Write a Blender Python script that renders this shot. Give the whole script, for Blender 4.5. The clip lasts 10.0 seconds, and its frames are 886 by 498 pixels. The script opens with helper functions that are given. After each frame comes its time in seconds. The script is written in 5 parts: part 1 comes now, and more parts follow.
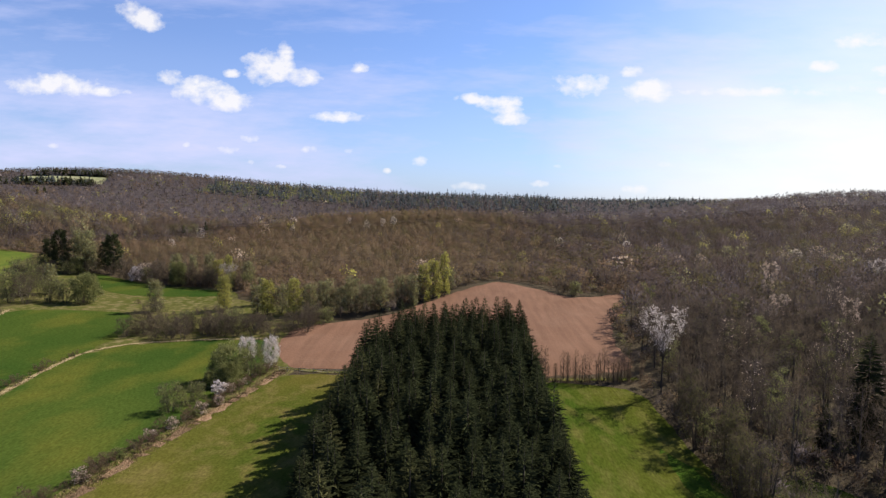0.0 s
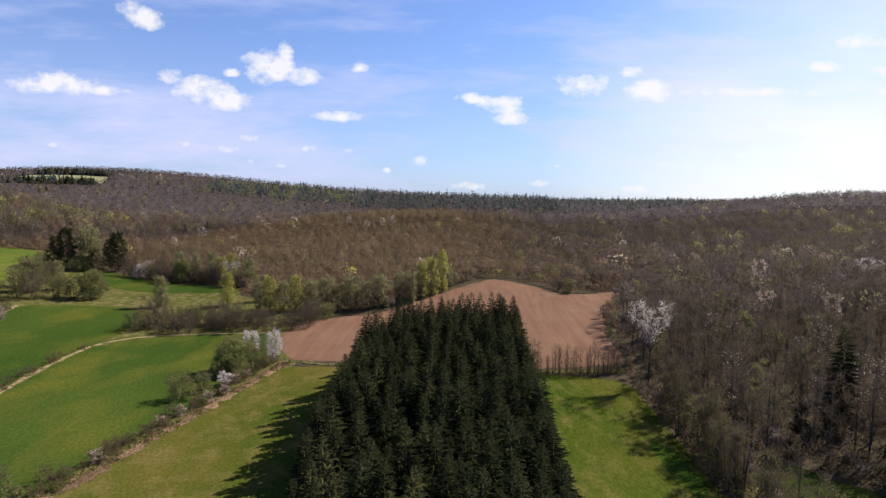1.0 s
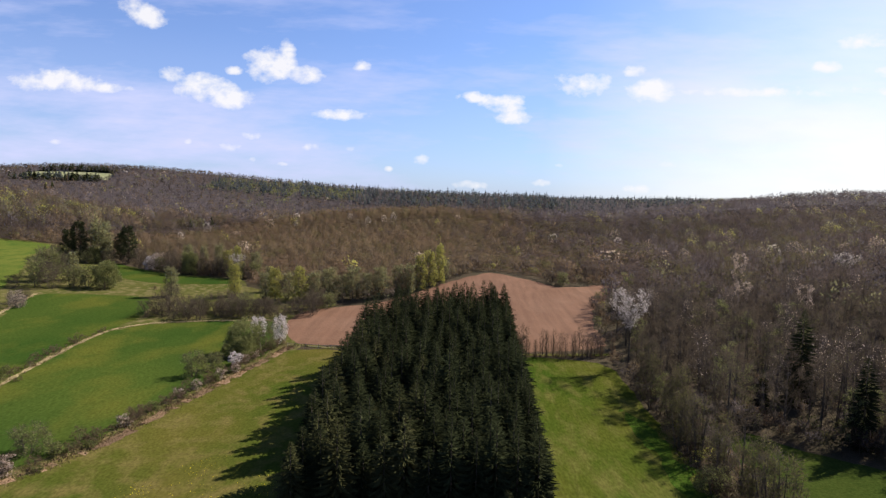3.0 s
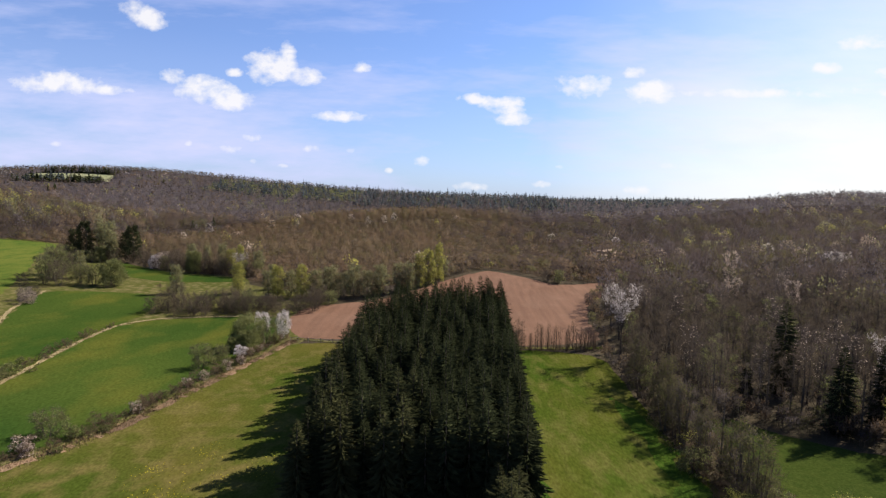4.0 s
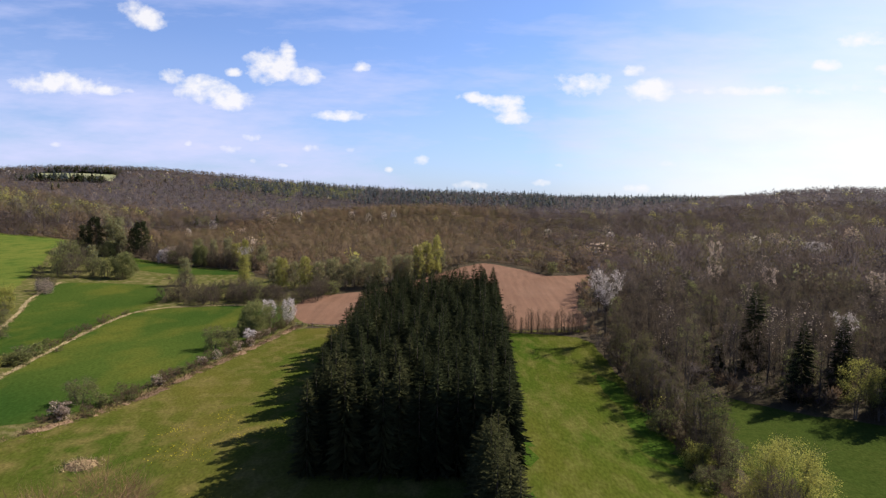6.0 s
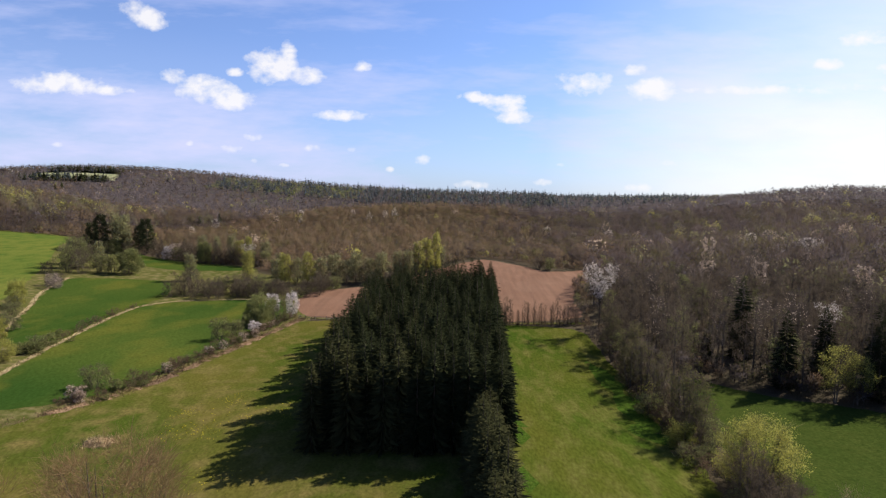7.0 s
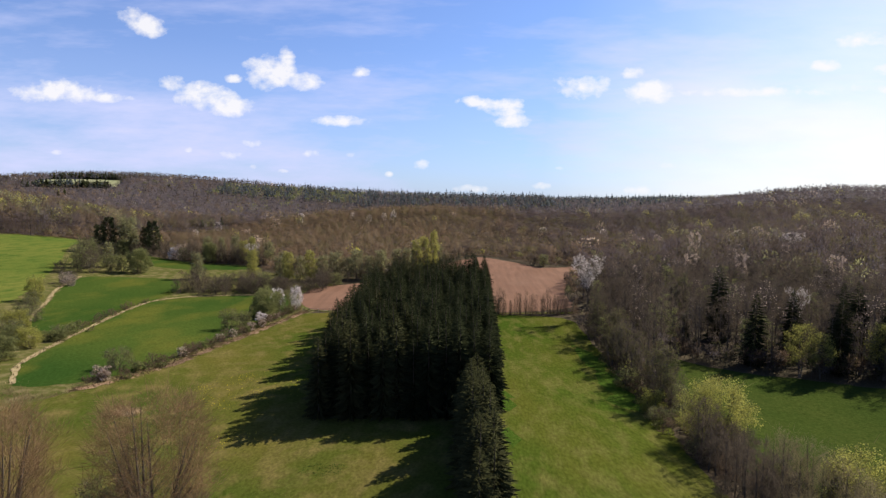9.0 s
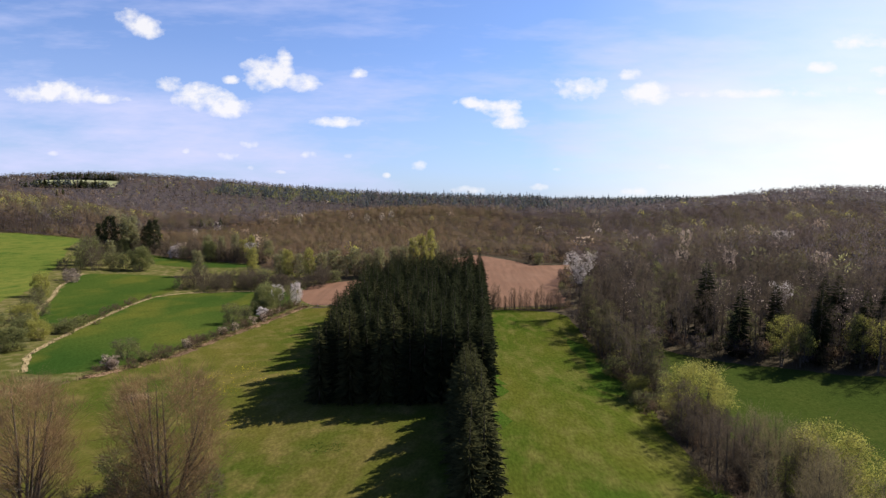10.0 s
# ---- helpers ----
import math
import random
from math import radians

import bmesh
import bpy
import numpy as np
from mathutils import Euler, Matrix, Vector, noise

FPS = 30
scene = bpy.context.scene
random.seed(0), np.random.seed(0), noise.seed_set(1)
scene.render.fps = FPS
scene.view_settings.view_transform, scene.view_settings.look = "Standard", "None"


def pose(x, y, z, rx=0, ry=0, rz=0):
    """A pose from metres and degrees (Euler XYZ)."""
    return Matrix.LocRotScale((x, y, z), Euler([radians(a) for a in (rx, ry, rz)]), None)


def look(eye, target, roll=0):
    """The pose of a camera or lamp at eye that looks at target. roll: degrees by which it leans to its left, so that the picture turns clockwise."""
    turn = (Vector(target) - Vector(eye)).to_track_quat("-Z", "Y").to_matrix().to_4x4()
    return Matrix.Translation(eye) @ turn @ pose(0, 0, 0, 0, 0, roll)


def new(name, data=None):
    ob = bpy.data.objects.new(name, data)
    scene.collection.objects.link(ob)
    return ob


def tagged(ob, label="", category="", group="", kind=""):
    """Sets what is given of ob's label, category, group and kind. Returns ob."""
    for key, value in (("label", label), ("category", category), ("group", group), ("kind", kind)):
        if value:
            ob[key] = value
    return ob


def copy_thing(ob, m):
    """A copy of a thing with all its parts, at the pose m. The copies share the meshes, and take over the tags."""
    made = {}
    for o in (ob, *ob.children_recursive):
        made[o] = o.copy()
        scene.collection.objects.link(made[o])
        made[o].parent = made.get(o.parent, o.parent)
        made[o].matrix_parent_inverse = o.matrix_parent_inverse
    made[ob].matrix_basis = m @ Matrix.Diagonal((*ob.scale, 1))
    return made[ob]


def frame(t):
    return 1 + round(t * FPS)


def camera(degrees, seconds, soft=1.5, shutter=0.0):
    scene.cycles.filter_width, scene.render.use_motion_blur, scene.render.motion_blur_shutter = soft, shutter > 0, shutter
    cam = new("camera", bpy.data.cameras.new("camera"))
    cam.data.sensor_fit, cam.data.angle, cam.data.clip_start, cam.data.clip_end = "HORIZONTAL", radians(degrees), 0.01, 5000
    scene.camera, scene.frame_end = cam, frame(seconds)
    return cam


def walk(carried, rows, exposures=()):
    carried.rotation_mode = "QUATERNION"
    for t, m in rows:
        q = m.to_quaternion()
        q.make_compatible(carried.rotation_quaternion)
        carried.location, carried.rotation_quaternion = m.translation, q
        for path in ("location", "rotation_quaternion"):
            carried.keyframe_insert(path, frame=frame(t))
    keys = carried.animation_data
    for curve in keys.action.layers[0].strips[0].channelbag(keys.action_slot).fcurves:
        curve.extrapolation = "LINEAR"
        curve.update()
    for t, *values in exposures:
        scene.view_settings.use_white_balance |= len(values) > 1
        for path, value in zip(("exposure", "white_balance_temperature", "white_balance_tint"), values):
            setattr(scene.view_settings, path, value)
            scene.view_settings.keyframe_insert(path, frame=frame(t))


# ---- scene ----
cam = camera(75.0, 10.0, soft=1.3)
PATH = [
    (0, (-1.005, 2.079, 42.836), (-1.035, 4.072, 42.67), 0.8),
    (0.5, (-0.619, -0.594, 42.679), (-0.649, 1.399, 42.512), 0.9),
    (1, (-0.219, -3.232, 42.608), (-0.248, -1.24, 42.441), 0.9),
    (1.5, (0.153, -5.835, 42.466), (0.123, -3.843, 42.298), 1.1),
    (2, (0.611, -8.411, 42.168), (0.58, -6.418, 41.996), 1.1),
    (2.5, (1.061, -10.839, 41.858), (1.028, -8.847, 41.685), 1.2),
    (4, (2.182, -18.257, 40.689), (2.147, -16.264, 40.523), 1.1),
    (4.5, (2.538, -20.816, 40.234), (2.504, -18.824, 40.068), 1.1),
    (5, (2.933, -23.095, 39.812), (2.899, -21.103, 39.643), 1.0),
    (5.5, (3.269, -25.535, 39.386), (3.235, -23.543, 39.217), 0.9),
    (7, (4.398, -32.91, 37.872), (4.358, -30.917, 37.701), 0.8),
    (7.5, (4.819, -35.13, 37.401), (4.777, -33.138, 37.231), 0.8),
    (8, (5.09, -37.591, 36.81), (5.049, -35.599, 36.646), 0.6),
    (8.5, (5.452, -39.979, 36.235), (5.41, -37.986, 36.076), 0.4),
    (9, (5.736, -42.407, 35.694), (5.697, -40.414, 35.538), 0.3),
    (9.5, (5.985, -44.771, 35.146), (5.952, -42.778, 34.993), 0.3),
    (10, (6.26, -47.089, 34.618), (6.229, -45.095, 34.466), 0.3),
]
walk(cam, [(t, look(eye, target, roll)) for t, eye, target, roll in PATH])

# ---- world, sun, exposure ----
SUN_AZ, SUN_EL = radians(54.0), radians(40.0)  # from +y towards +x, above the horizon
sun_way = Vector((math.sin(SUN_AZ) * math.cos(SUN_EL), math.cos(SUN_AZ) * math.cos(SUN_EL), math.sin(SUN_EL)))
sun_data = bpy.data.lights.new("sun", "SUN")
sun_data.energy, sun_data.angle, sun_data.color = 5.0, radians(0.6), (1.0, 0.93, 0.82)
sun = new("sun", sun_data)
sun.matrix_basis = look(sun_way * 400, (0, 0, 0))
scene.view_settings.exposure = 1.1

world = bpy.data.worlds.new("sky")
scene.world = world
world.use_nodes = True
WN, WL = world.node_tree.nodes, world.node_tree.links
WN.clear()


def wmath(op, a, b=None, clamp=False):
    n = WN.new("ShaderNodeMath")
    n.operation, n.use_clamp = op, clamp
    for i, v in enumerate((a, b)):
        if v is None:
            continue
        if isinstance(v, (int, float)):
            n.inputs[i].default_value = v
        else:
            WL.new(v, n.inputs[i])
    return n.outputs[0]


def wmix(fac, a, b):
    n = WN.new("ShaderNodeMix")
    n.data_type = "RGBA"
    for i, v in ((0, fac), (6, a), (7, b)):
        if isinstance(v, (int, float, tuple)):
            n.inputs[i].default_value = v
        else:
            WL.new(v, n.inputs[i])
    return n.outputs[2]


# cumulus puffs: sideways and upward slope of their direction, and half sizes
CLOUDS = [
    (-0.554, 0.315, 0.023, 0.015), (-0.522, 0.296, 0.029, 0.016), (-0.698, 0.191, 0.061, 0.017), (-0.654, 0.182, 0.044, 0.014),
    (-0.603, 0.179, 0.037, 0.008), (-0.482, 0.203, 0.023, 0.014), (-0.444, 0.187, 0.041, 0.02), (-0.386, 0.164, 0.045, 0.015),
    (-0.327, 0.223, 0.033, 0.027), (-0.288, 0.243, 0.013, 0.02), (-0.258, 0.209, 0.029, 0.014), (-0.378, 0.212, 0.014, 0.007),
    (-0.163, 0.225, 0.014, 0.01), (-0.197, 0.14, 0.045, 0.009), (0.078, 0.168, 0.039, 0.012), (0.095, 0.143, 0.026, 0.013),
    (0.031, 0.174, 0.022, 0.009), (0.211, 0.199, 0.043, 0.017), (0.328, 0.189, 0.041, 0.019), (0.3, 0.221, 0.02, 0.009),
    (-0.538, 0.305, 0.030, 0.015), (-0.415, 0.175, 0.042, 0.017), (-0.300, 0.222, 0.03, 0.02), (0.088, 0.156, 0.026, 0.012),
    (0.618, 0.235, 0.022, 0.009), (0.716, 0.228, 0.016, 0.009),
]
SMALL_CLOUDS = [
    (0.50, 0.190, 0.20, 0.008), (0.72, 0.196, 0.16, 0.010), (0.70, 0.275, 0.10, 0.014), (-0.61, 0.178, 0.06, 0.006),
    (-0.35, 0.103, 0.02, 0.008), (-0.387, 0.083, 0.027, 0.008),
    (-0.35, 0.062, 0.009, 0.006), (-0.461, 0.09, 0.009, 0.006), (-0.248, 0.084, 0.019, 0.009), (-0.178, 0.083, 0.01, 0.006),
    (-0.058, 0.066, 0.016, 0.01), (0.004, 0.174, 0.009, 0.007), (0.028, 0.026, 0.039, 0.008), (0.149, 0.032, 0.022, 0.007),
    (0.36, 0.067, 0.018, 0.008), (0.318, 0.025, 0.031, 0.009), (0.177, 0.062, 0.009, 0.005), (-0.299, 0.055, 0.011, 0.005),
    (-0.692, 0.085, 0.012, 0.006), (-0.114, 0.05, 0.008, 0.005),
]
sky = WN.new("ShaderNodeTexSky")
sky.sky_type, sky.sun_disc = "NISHITA", False
sky.sun_elevation, sky.sun_rotation = SUN_EL, SUN_AZ
sky.air_density, sky.dust_density, sky.ozone_density = 1.0, 0.7, 2.0
coord = WN.new("ShaderNodeTexCoord")
split = WN.new("ShaderNodeSeparateXYZ")
WL.new(coord.outputs["Generated"], split.inputs[0])
ahead = wmath("MAXIMUM", split.outputs[1], 0.05)
slope_x, slope_z = wmath("DIVIDE", split.outputs[0], ahead), wmath("DIVIDE", split.outputs[2], ahead)
flat = WN.new("ShaderNodeCombineXYZ")
WL.new(slope_x, flat.inputs[0])
WL.new(slope_z, flat.inputs[1])


def sky_noise(scale, detail, sx=1.0, sy=1.0, rough=0.55, turn=0.0):
    m = WN.new("ShaderNodeMapping")
    m.inputs["Scale"].default_value = (sx, sy, 1)
    m.inputs["Rotation"].default_value = (0, 0, turn)
    WL.new(flat.outputs[0], m.inputs[0])
    n = WN.new("ShaderNodeTexNoise")
    n.inputs["Scale"].default_value, n.inputs["Detail"].default_value, n.inputs["Roughness"].default_value = scale, detail, rough
    WL.new(m.outputs[0], n.inputs[0])
    return n.outputs[0]


puff, fine = sky_noise(22, 6, 1, 1.5), sky_noise(60, 5, 1, 1.2)
wobble = wmath("ADD", wmath("MULTIPLY", wmath("SUBTRACT", puff, 0.5), 3.2), wmath("MULTIPLY", wmath("SUBTRACT", fine, 0.5), 1.6))
mask = None
for cx, cz, half_x, half_z, thick in [(*c, 1.0) for c in CLOUDS] + [(*c, 0.55) for c in SMALL_CLOUDS]:
    dx = wmath("MULTIPLY", wmath("SUBTRACT", slope_x, cx), 1 / (half_x * 1.15))
    dz = wmath("MULTIPLY", wmath("SUBTRACT", slope_z, cz), 1 / (half_z * 1.15))
    one = wmath("SUBTRACT", thick, wmath("ADD", wmath("MULTIPLY", dx, dx), wmath("MULTIPLY", dz, dz)))
    mask = one if mask is None else wmath("MAXIMUM", mask, one)
cloud = wmath("MULTIPLY", wmath("ADD", wmath("MAXIMUM", mask, -2.0), wobble), 0.9, clamp=True)
# thin high veil, thicker towards the sun
dot = WN.new("ShaderNodeVectorMath")
dot.operation = "DOT_PRODUCT"
WL.new(coord.outputs["Generated"], dot.inputs[0])
dot.inputs[1].default_value = sun_way
under_sun = WN.new("ShaderNodeVectorMath")
under_sun.operation = "DOT_PRODUCT"
WL.new(coord.outputs["Generated"], under_sun.inputs[0])
under_sun.inputs[1].default_value = (math.sin(SUN_AZ), math.cos(SUN_AZ), 0)
bright_haze = wmath("MULTIPLY", wmath("MULTIPLY", wmath("SUBTRACT", under_sun.outputs["Value"], 0.70), 4.6, clamp=True), wmath("SUBTRACT", 1.25, wmath("MULTIPLY", split.outputs[2], 3.0), clamp=True))
bright_haze = wmath("MULTIPLY", bright_haze, wmath("ADD", 0.05, wmath("MULTIPLY", sky_noise(3.2, 6, 0.55, 2.0, 0.6, -0.35), 1.75), clamp=True))
near_sun = wmath("MAXIMUM", wmath("MULTIPLY", wmath("SUBTRACT", dot.outputs["Value"], 0.74), 1.6, clamp=True), bright_haze)
veil = wmath("MULTIPLY", wmath("SUBTRACT", sky_noise(2.6, 6, 0.55, 2.6, 0.62, 0.3), 0.46), 4.4, clamp=True)
low = wmath("SUBTRACT", 1.0, wmath("MULTIPLY", wmath("ABSOLUTE", split.outputs[2]), 4.0), clamp=True)
# the veil lies low over the horizon and thins out overhead
thin = wmath("SUBTRACT", 1.45, wmath("MULTIPLY", split.outputs[2], 2.2), clamp=True)
veil = wmath("MULTIPLY", wmath("ADD", wmath("ADD", wmath("MULTIPLY", veil, 0.74), 0.17), wmath("MULTIPLY", low, 0.28), clamp=True), thin)
SKY_GAIN = 0.10
gain = WN.new("ShaderNodeVectorMath")
gain.operation = "MULTIPLY"
WL.new(sky.outputs[0], gain.inputs[0])
gain.inputs[1].default_value = (0.74 * SKY_GAIN, 1.05 * SKY_GAIN, 1.58 * SKY_GAIN)
base_sky = wmix(veil, gain.outputs[0], (0.68, 0.715, 1.03, 1))
base_sky = wmix(wmath("MULTIPLY", near_sun, 0.95), base_sky, (1.02, 1.03, 1.03, 1))
final_sky = wmix(wmath("MULTIPLY", cloud, 0.9), base_sky, (0.99, 0.97, 0.99, 1))
back = WN.new("ShaderNodeBackground")
WL.new(final_sky, back.inputs[0])
back.inputs[1].default_value = 0.47
WL.new(back.outputs[0], WN.new("ShaderNodeOutputWorld").inputs[0])


# ---- materials ----
def shade(name, colours, scales, rough=0.9, bump=0.0, bump_scale=8.0, island=0.0, thing=0.0, through_light=0.0, stretch=(1, 1, 1), gloss=0.03, grain=0.0, tone=0.0, cover=1.0):
    """A matt natural surface: three colours mixed by noise at two scales, a fine relief, and variation by piece and by thing."""
    m = bpy.data.materials.new(name)
    m.use_nodes = True
    n, l = m.node_tree.nodes, m.node_tree.links
    bsdf, out = n["Principled BSDF"], n["Material Output"]
    bsdf.inputs["Roughness"].default_value = rough
    bsdf.inputs["Specular IOR Level"].default_value = gloss
    tc = n.new("ShaderNodeTexCoord")
    mp = n.new("ShaderNodeMapping")
    mp.inputs["Scale"].default_value = stretch
    l.new(tc.outputs["Object"], mp.inputs[0])

    def nz(scale, detail):
        t = n.new("ShaderNodeTexNoise")
        t.inputs["Scale"].default_value, t.inputs["Detail"].default_value = scale, detail
        l.new(mp.outputs[0], t.inputs[0])
        return t.outputs[0]

    def ramp(v, a, b):
        r = n.new("ShaderNodeMapRange")
        l.new(v, r.inputs[0])
        r.inputs[1].default_value, r.inputs[2].default_value = a, b
        return r.outputs[0]

    def mix(fac, a, b, mode="MIX"):
        x = n.new("ShaderNodeMix")
        x.data_type, x.blend_type = "RGBA", mode
        for i, v in ((0, fac), (6, a), (7, b)):
            if isinstance(v, tuple):
                x.inputs[i].default_value = (*v, 1)
            elif isinstance(v, float):
                x.inputs[i].default_value = v
            else:
                l.new(v, x.inputs[i])
        return x.outputs[2]

    a, b, c = colours
    col = mix(ramp(nz(scales[0], 4), 0.35, 0.65), a, b)
    col = mix(ramp(nz(scales[1], 5), 0.45, 0.72), col, c)
    if grain:
        r = n.new("ShaderNodeMapRange")
        l.new(nz(2.6, 5), r.inputs[0])
        r.inputs[1].default_value, r.inputs[2].default_value, r.inputs[3].default_value, r.inputs[4].default_value = 0.3, 0.7, 1 - grain, 1 + grain
        g = n.new("ShaderNodeVectorMath")
        g.operation = "SCALE"
        l.new(col, g.inputs[0])
        l.new(r.outputs[0], g.inputs["Scale"])
        col = g.outputs[0]
    for amount, node in ((island, "ShaderNodeNewGeometry"), (thing, "ShaderNodeObjectInfo")):
        if amount:
            src = n.new(node).outputs["Random Per Island" if node.endswith("Geometry") else "Random"]
            r = n.new("ShaderNodeMapRange")
            l.new(src, r.inputs[0])
            r.inputs[3].default_value, r.inputs[4].default_value = 1 - amount, 1 + amount
            g = n.new("ShaderNodeVectorMath")
            g.operation = "SCALE"
            l.new(col, g.inputs[0])
            l.new(r.outputs[0], g.inputs["Scale"])
            col = g.outputs[0]
    if tone:
        # how light or dark the single tree of a wood is
        at = n.new("ShaderNodeAttribute")
        at.attribute_name = "tone"
        r = n.new("ShaderNodeMath")
        r.operation = "MULTIPLY_ADD"
        l.new(at.outputs["Fac"], r.inputs[0])
        r.inputs[1].default_value, r.inputs[2].default_value = tone, 1.0
        g = n.new("ShaderNodeVectorMath")
        g.operation = "SCALE"
        l.new(col, g.inputs[0])
        l.new(r.outputs[0], g.inputs["Scale"])
        col = g.outputs[0]
    l.new(col, bsdf.inputs["Base Color"])
    if bump:
        bp = n.new("ShaderNodeBump")
        bp.inputs["Strength"].default_value, bp.inputs["Distance"].default_value = 1.0, bump
        l.new(nz(bump_scale, 6), bp.inputs["Height"])
        l.new(bp.outputs[0], bsdf.inputs["Normal"])
    if through_light:
        tr = n.new("ShaderNodeBsdfTranslucent")
        l.new(col, tr.inputs[0])
        ms = n.new("ShaderNodeMixShader")
        ms.inputs[0].default_value = through_light
        l.new(bsdf.outputs[0], ms.inputs[1])
        l.new(tr.outputs[0], ms.inputs[2])
        l.new(ms.outputs[0], out.inputs[0])
    if cover < 1:
        # a spray of twigs or leaves is not closed: part of the light passes between them
        ms = n.new("ShaderNodeMixShader")
        ms.inputs[0].default_value = cover
        l.new(n.new("ShaderNodeBsdfTransparent").outputs[0], ms.inputs[1])
        l.new(out.inputs[0].links[0].from_socket, ms.inputs[2])
        l.new(ms.outputs[0], out.inputs[0])
    return m


M_LITTER = shade("leaf_litter", ((0.046, 0.034, 0.021), (0.038, 0.032, 0.017), (0.066, 0.047, 0.03)), (0.15, 2.5), bump=0.15, bump_scale=3)
M_MEADOW = shade("meadow_grass", ((0.054, 0.057, 0.010), (0.032, 0.051, 0.007), (0.076, 0.073, 0.019)), (0.07, 0.42), bump=0.08, bump_scale=2, grain=0.24, stretch=(1, 0.38, 1), gloss=0.0)
# olive copy of the meadow grass, with the fall of light in its colour
M_MEADOW_L = shade("olive_lit_meadow_grass", ((0.071, 0.062, 0.014), (0.037, 0.050, 0.008), (0.093, 0.075, 0.024)), (0.05, 0.33), bump=0.08, bump_scale=2, grain=0.24, stretch=(1, 0.7, 1), gloss=0.0)
# darker copy of the meadow grass: the wood edge's shade is in its colour
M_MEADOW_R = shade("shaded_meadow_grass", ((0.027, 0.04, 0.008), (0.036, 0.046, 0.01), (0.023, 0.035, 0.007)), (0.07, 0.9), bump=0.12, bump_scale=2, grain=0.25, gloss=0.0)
M_CROP = shade("young_crop", ((0.0185, 0.039, 0.0075), (0.036, 0.053, 0.010), (0.062, 0.065, 0.012)), (0.035, 0.10), bump=0.08, bump_scale=2, stretch=(1, 0.5, 1), grain=0.22, gloss=0.0)
M_CROP_L = shade("yellowing_crop", ((0.066, 0.083, 0.016), (0.098, 0.1, 0.022), (0.038, 0.064, 0.012)), (0.03, 0.3), bump=0.08, bump_scale=2, stretch=(1, 0.4, 1), grain=0.18, gloss=0.0)
M_LUSH = shade("lush_grass", ((0.032, 0.058, 0.008), (0.028, 0.052, 0.007), (0.042, 0.062, 0.01)), (0.3, 1.5), bump=0.15, bump_scale=3, grain=0.3, gloss=0.0)
M_WEED = shade("weed_leaves", ((0.050, 0.080, 0.014), (0.040, 0.068, 0.011), (0.062, 0.090, 0.018)), (0.4, 2.0), island=0.2, through_light=0.5)
M_FLOWER = shade("dandelion_yellow", ((0.42, 0.33, 0.02), (0.36, 0.28, 0.02), (0.5, 0.42, 0.04)), (0.4, 2.0), bump=0.1, bump_scale=3, grain=0.3)
M_ROUGH = shade("rough_grass", ((0.072, 0.068, 0.021), (0.050, 0.056, 0.013), (0.130, 0.105, 0.050)), (0.06, 0.5), bump=0.15, bump_scale=4, gloss=0.0)
# far hilltop pasture, with the paling of distance haze put into its colour
M_PALE = shade("pale_pasture", ((0.21, 0.21, 0.115), (0.17, 0.18, 0.085), (0.26, 0.24, 0.15)), (0.02, 0.2))
M_STRAW = shade("straw_grass", ((0.2352, 0.1792, 0.0952), (0.1848, 0.1456, 0.0694), (0.3024, 0.2352, 0.1344)), (0.3, 2.0), bump=0.12, bump_scale=5, island=0.35)
M_TAN = shade("tan_dead_grass", ((0.165, 0.102, 0.062), (0.115, 0.080, 0.042), (0.205, 0.135, 0.085)), (0.5, 2.2), bump=0.12, bump_scale=5, island=0.35, grain=0.3)
M_BRAMBLE = shade("dead_bramble", ((0.175, 0.115, 0.065), (0.1313, 0.09, 0.05), (0.25, 0.1725, 0.1)), (0.3, 2.0), bump=0.12, bump_scale=5, island=0.4)
M_TWIG = shade("brown_twigs", ((0.074, 0.058, 0.051), (0.061, 0.050, 0.046), (0.085, 0.068, 0.055)), (0.03, 0.15), island=0.10, thing=0.18, through_light=0.5, tone=0.34)
# the mauve cast of these twigs stands in for haze in far woods
M_TWIG_G = shade("grey_twigs", ((0.1039, 0.084, 0.0854), (0.0911, 0.0768, 0.0797), (0.1152, 0.0953, 0.0911)), (0.03, 0.15), island=0.14, thing=0.18, through_light=0.4, tone=0.34)
M_TWIG_W = shade("tan_twigs", ((0.19, 0.118, 0.062), (0.155, 0.098, 0.053), (0.215, 0.14, 0.076)), (0.1, 0.6), island=0.2, thing=0.12, through_light=0.4)
M_TWIG_L = shade("light_olive_twigs", ((0.150, 0.118, 0.068), (0.124, 0.100, 0.058), (0.168, 0.138, 0.078)), (0.1, 0.6), island=0.2, thing=0.16, through_light=0.5)
M_TWIG_N = shade("olive_brown_twigs", ((0.088, 0.066, 0.048), (0.073, 0.057, 0.043), (0.098, 0.077, 0.053)), (0.1, 0.6), island=0.2, thing=0.2, through_light=0.4)
M_BUD = shade("olive_buds", ((0.104, 0.099, 0.038), (0.086, 0.084, 0.034), (0.128, 0.121, 0.045)), (0.05, 0.2), island=0.10, thing=0.18, through_light=0.45, tone=0.34)
M_FRESH = shade("fresh_leaves", ((0.27, 0.255, 0.06), (0.22, 0.215, 0.052), (0.325, 0.295, 0.078)), (0.10, 0.6), island=0.25, thing=0.15, through_light=0.6, tone=0.34)
M_LEAF = shade("grey_green_leaves", ((0.165, 0.172, 0.064), (0.135, 0.143, 0.052), (0.195, 0.192, 0.078)), (0.10, 0.6), island=0.22, thing=0.15, through_light=0.5, tone=0.34)
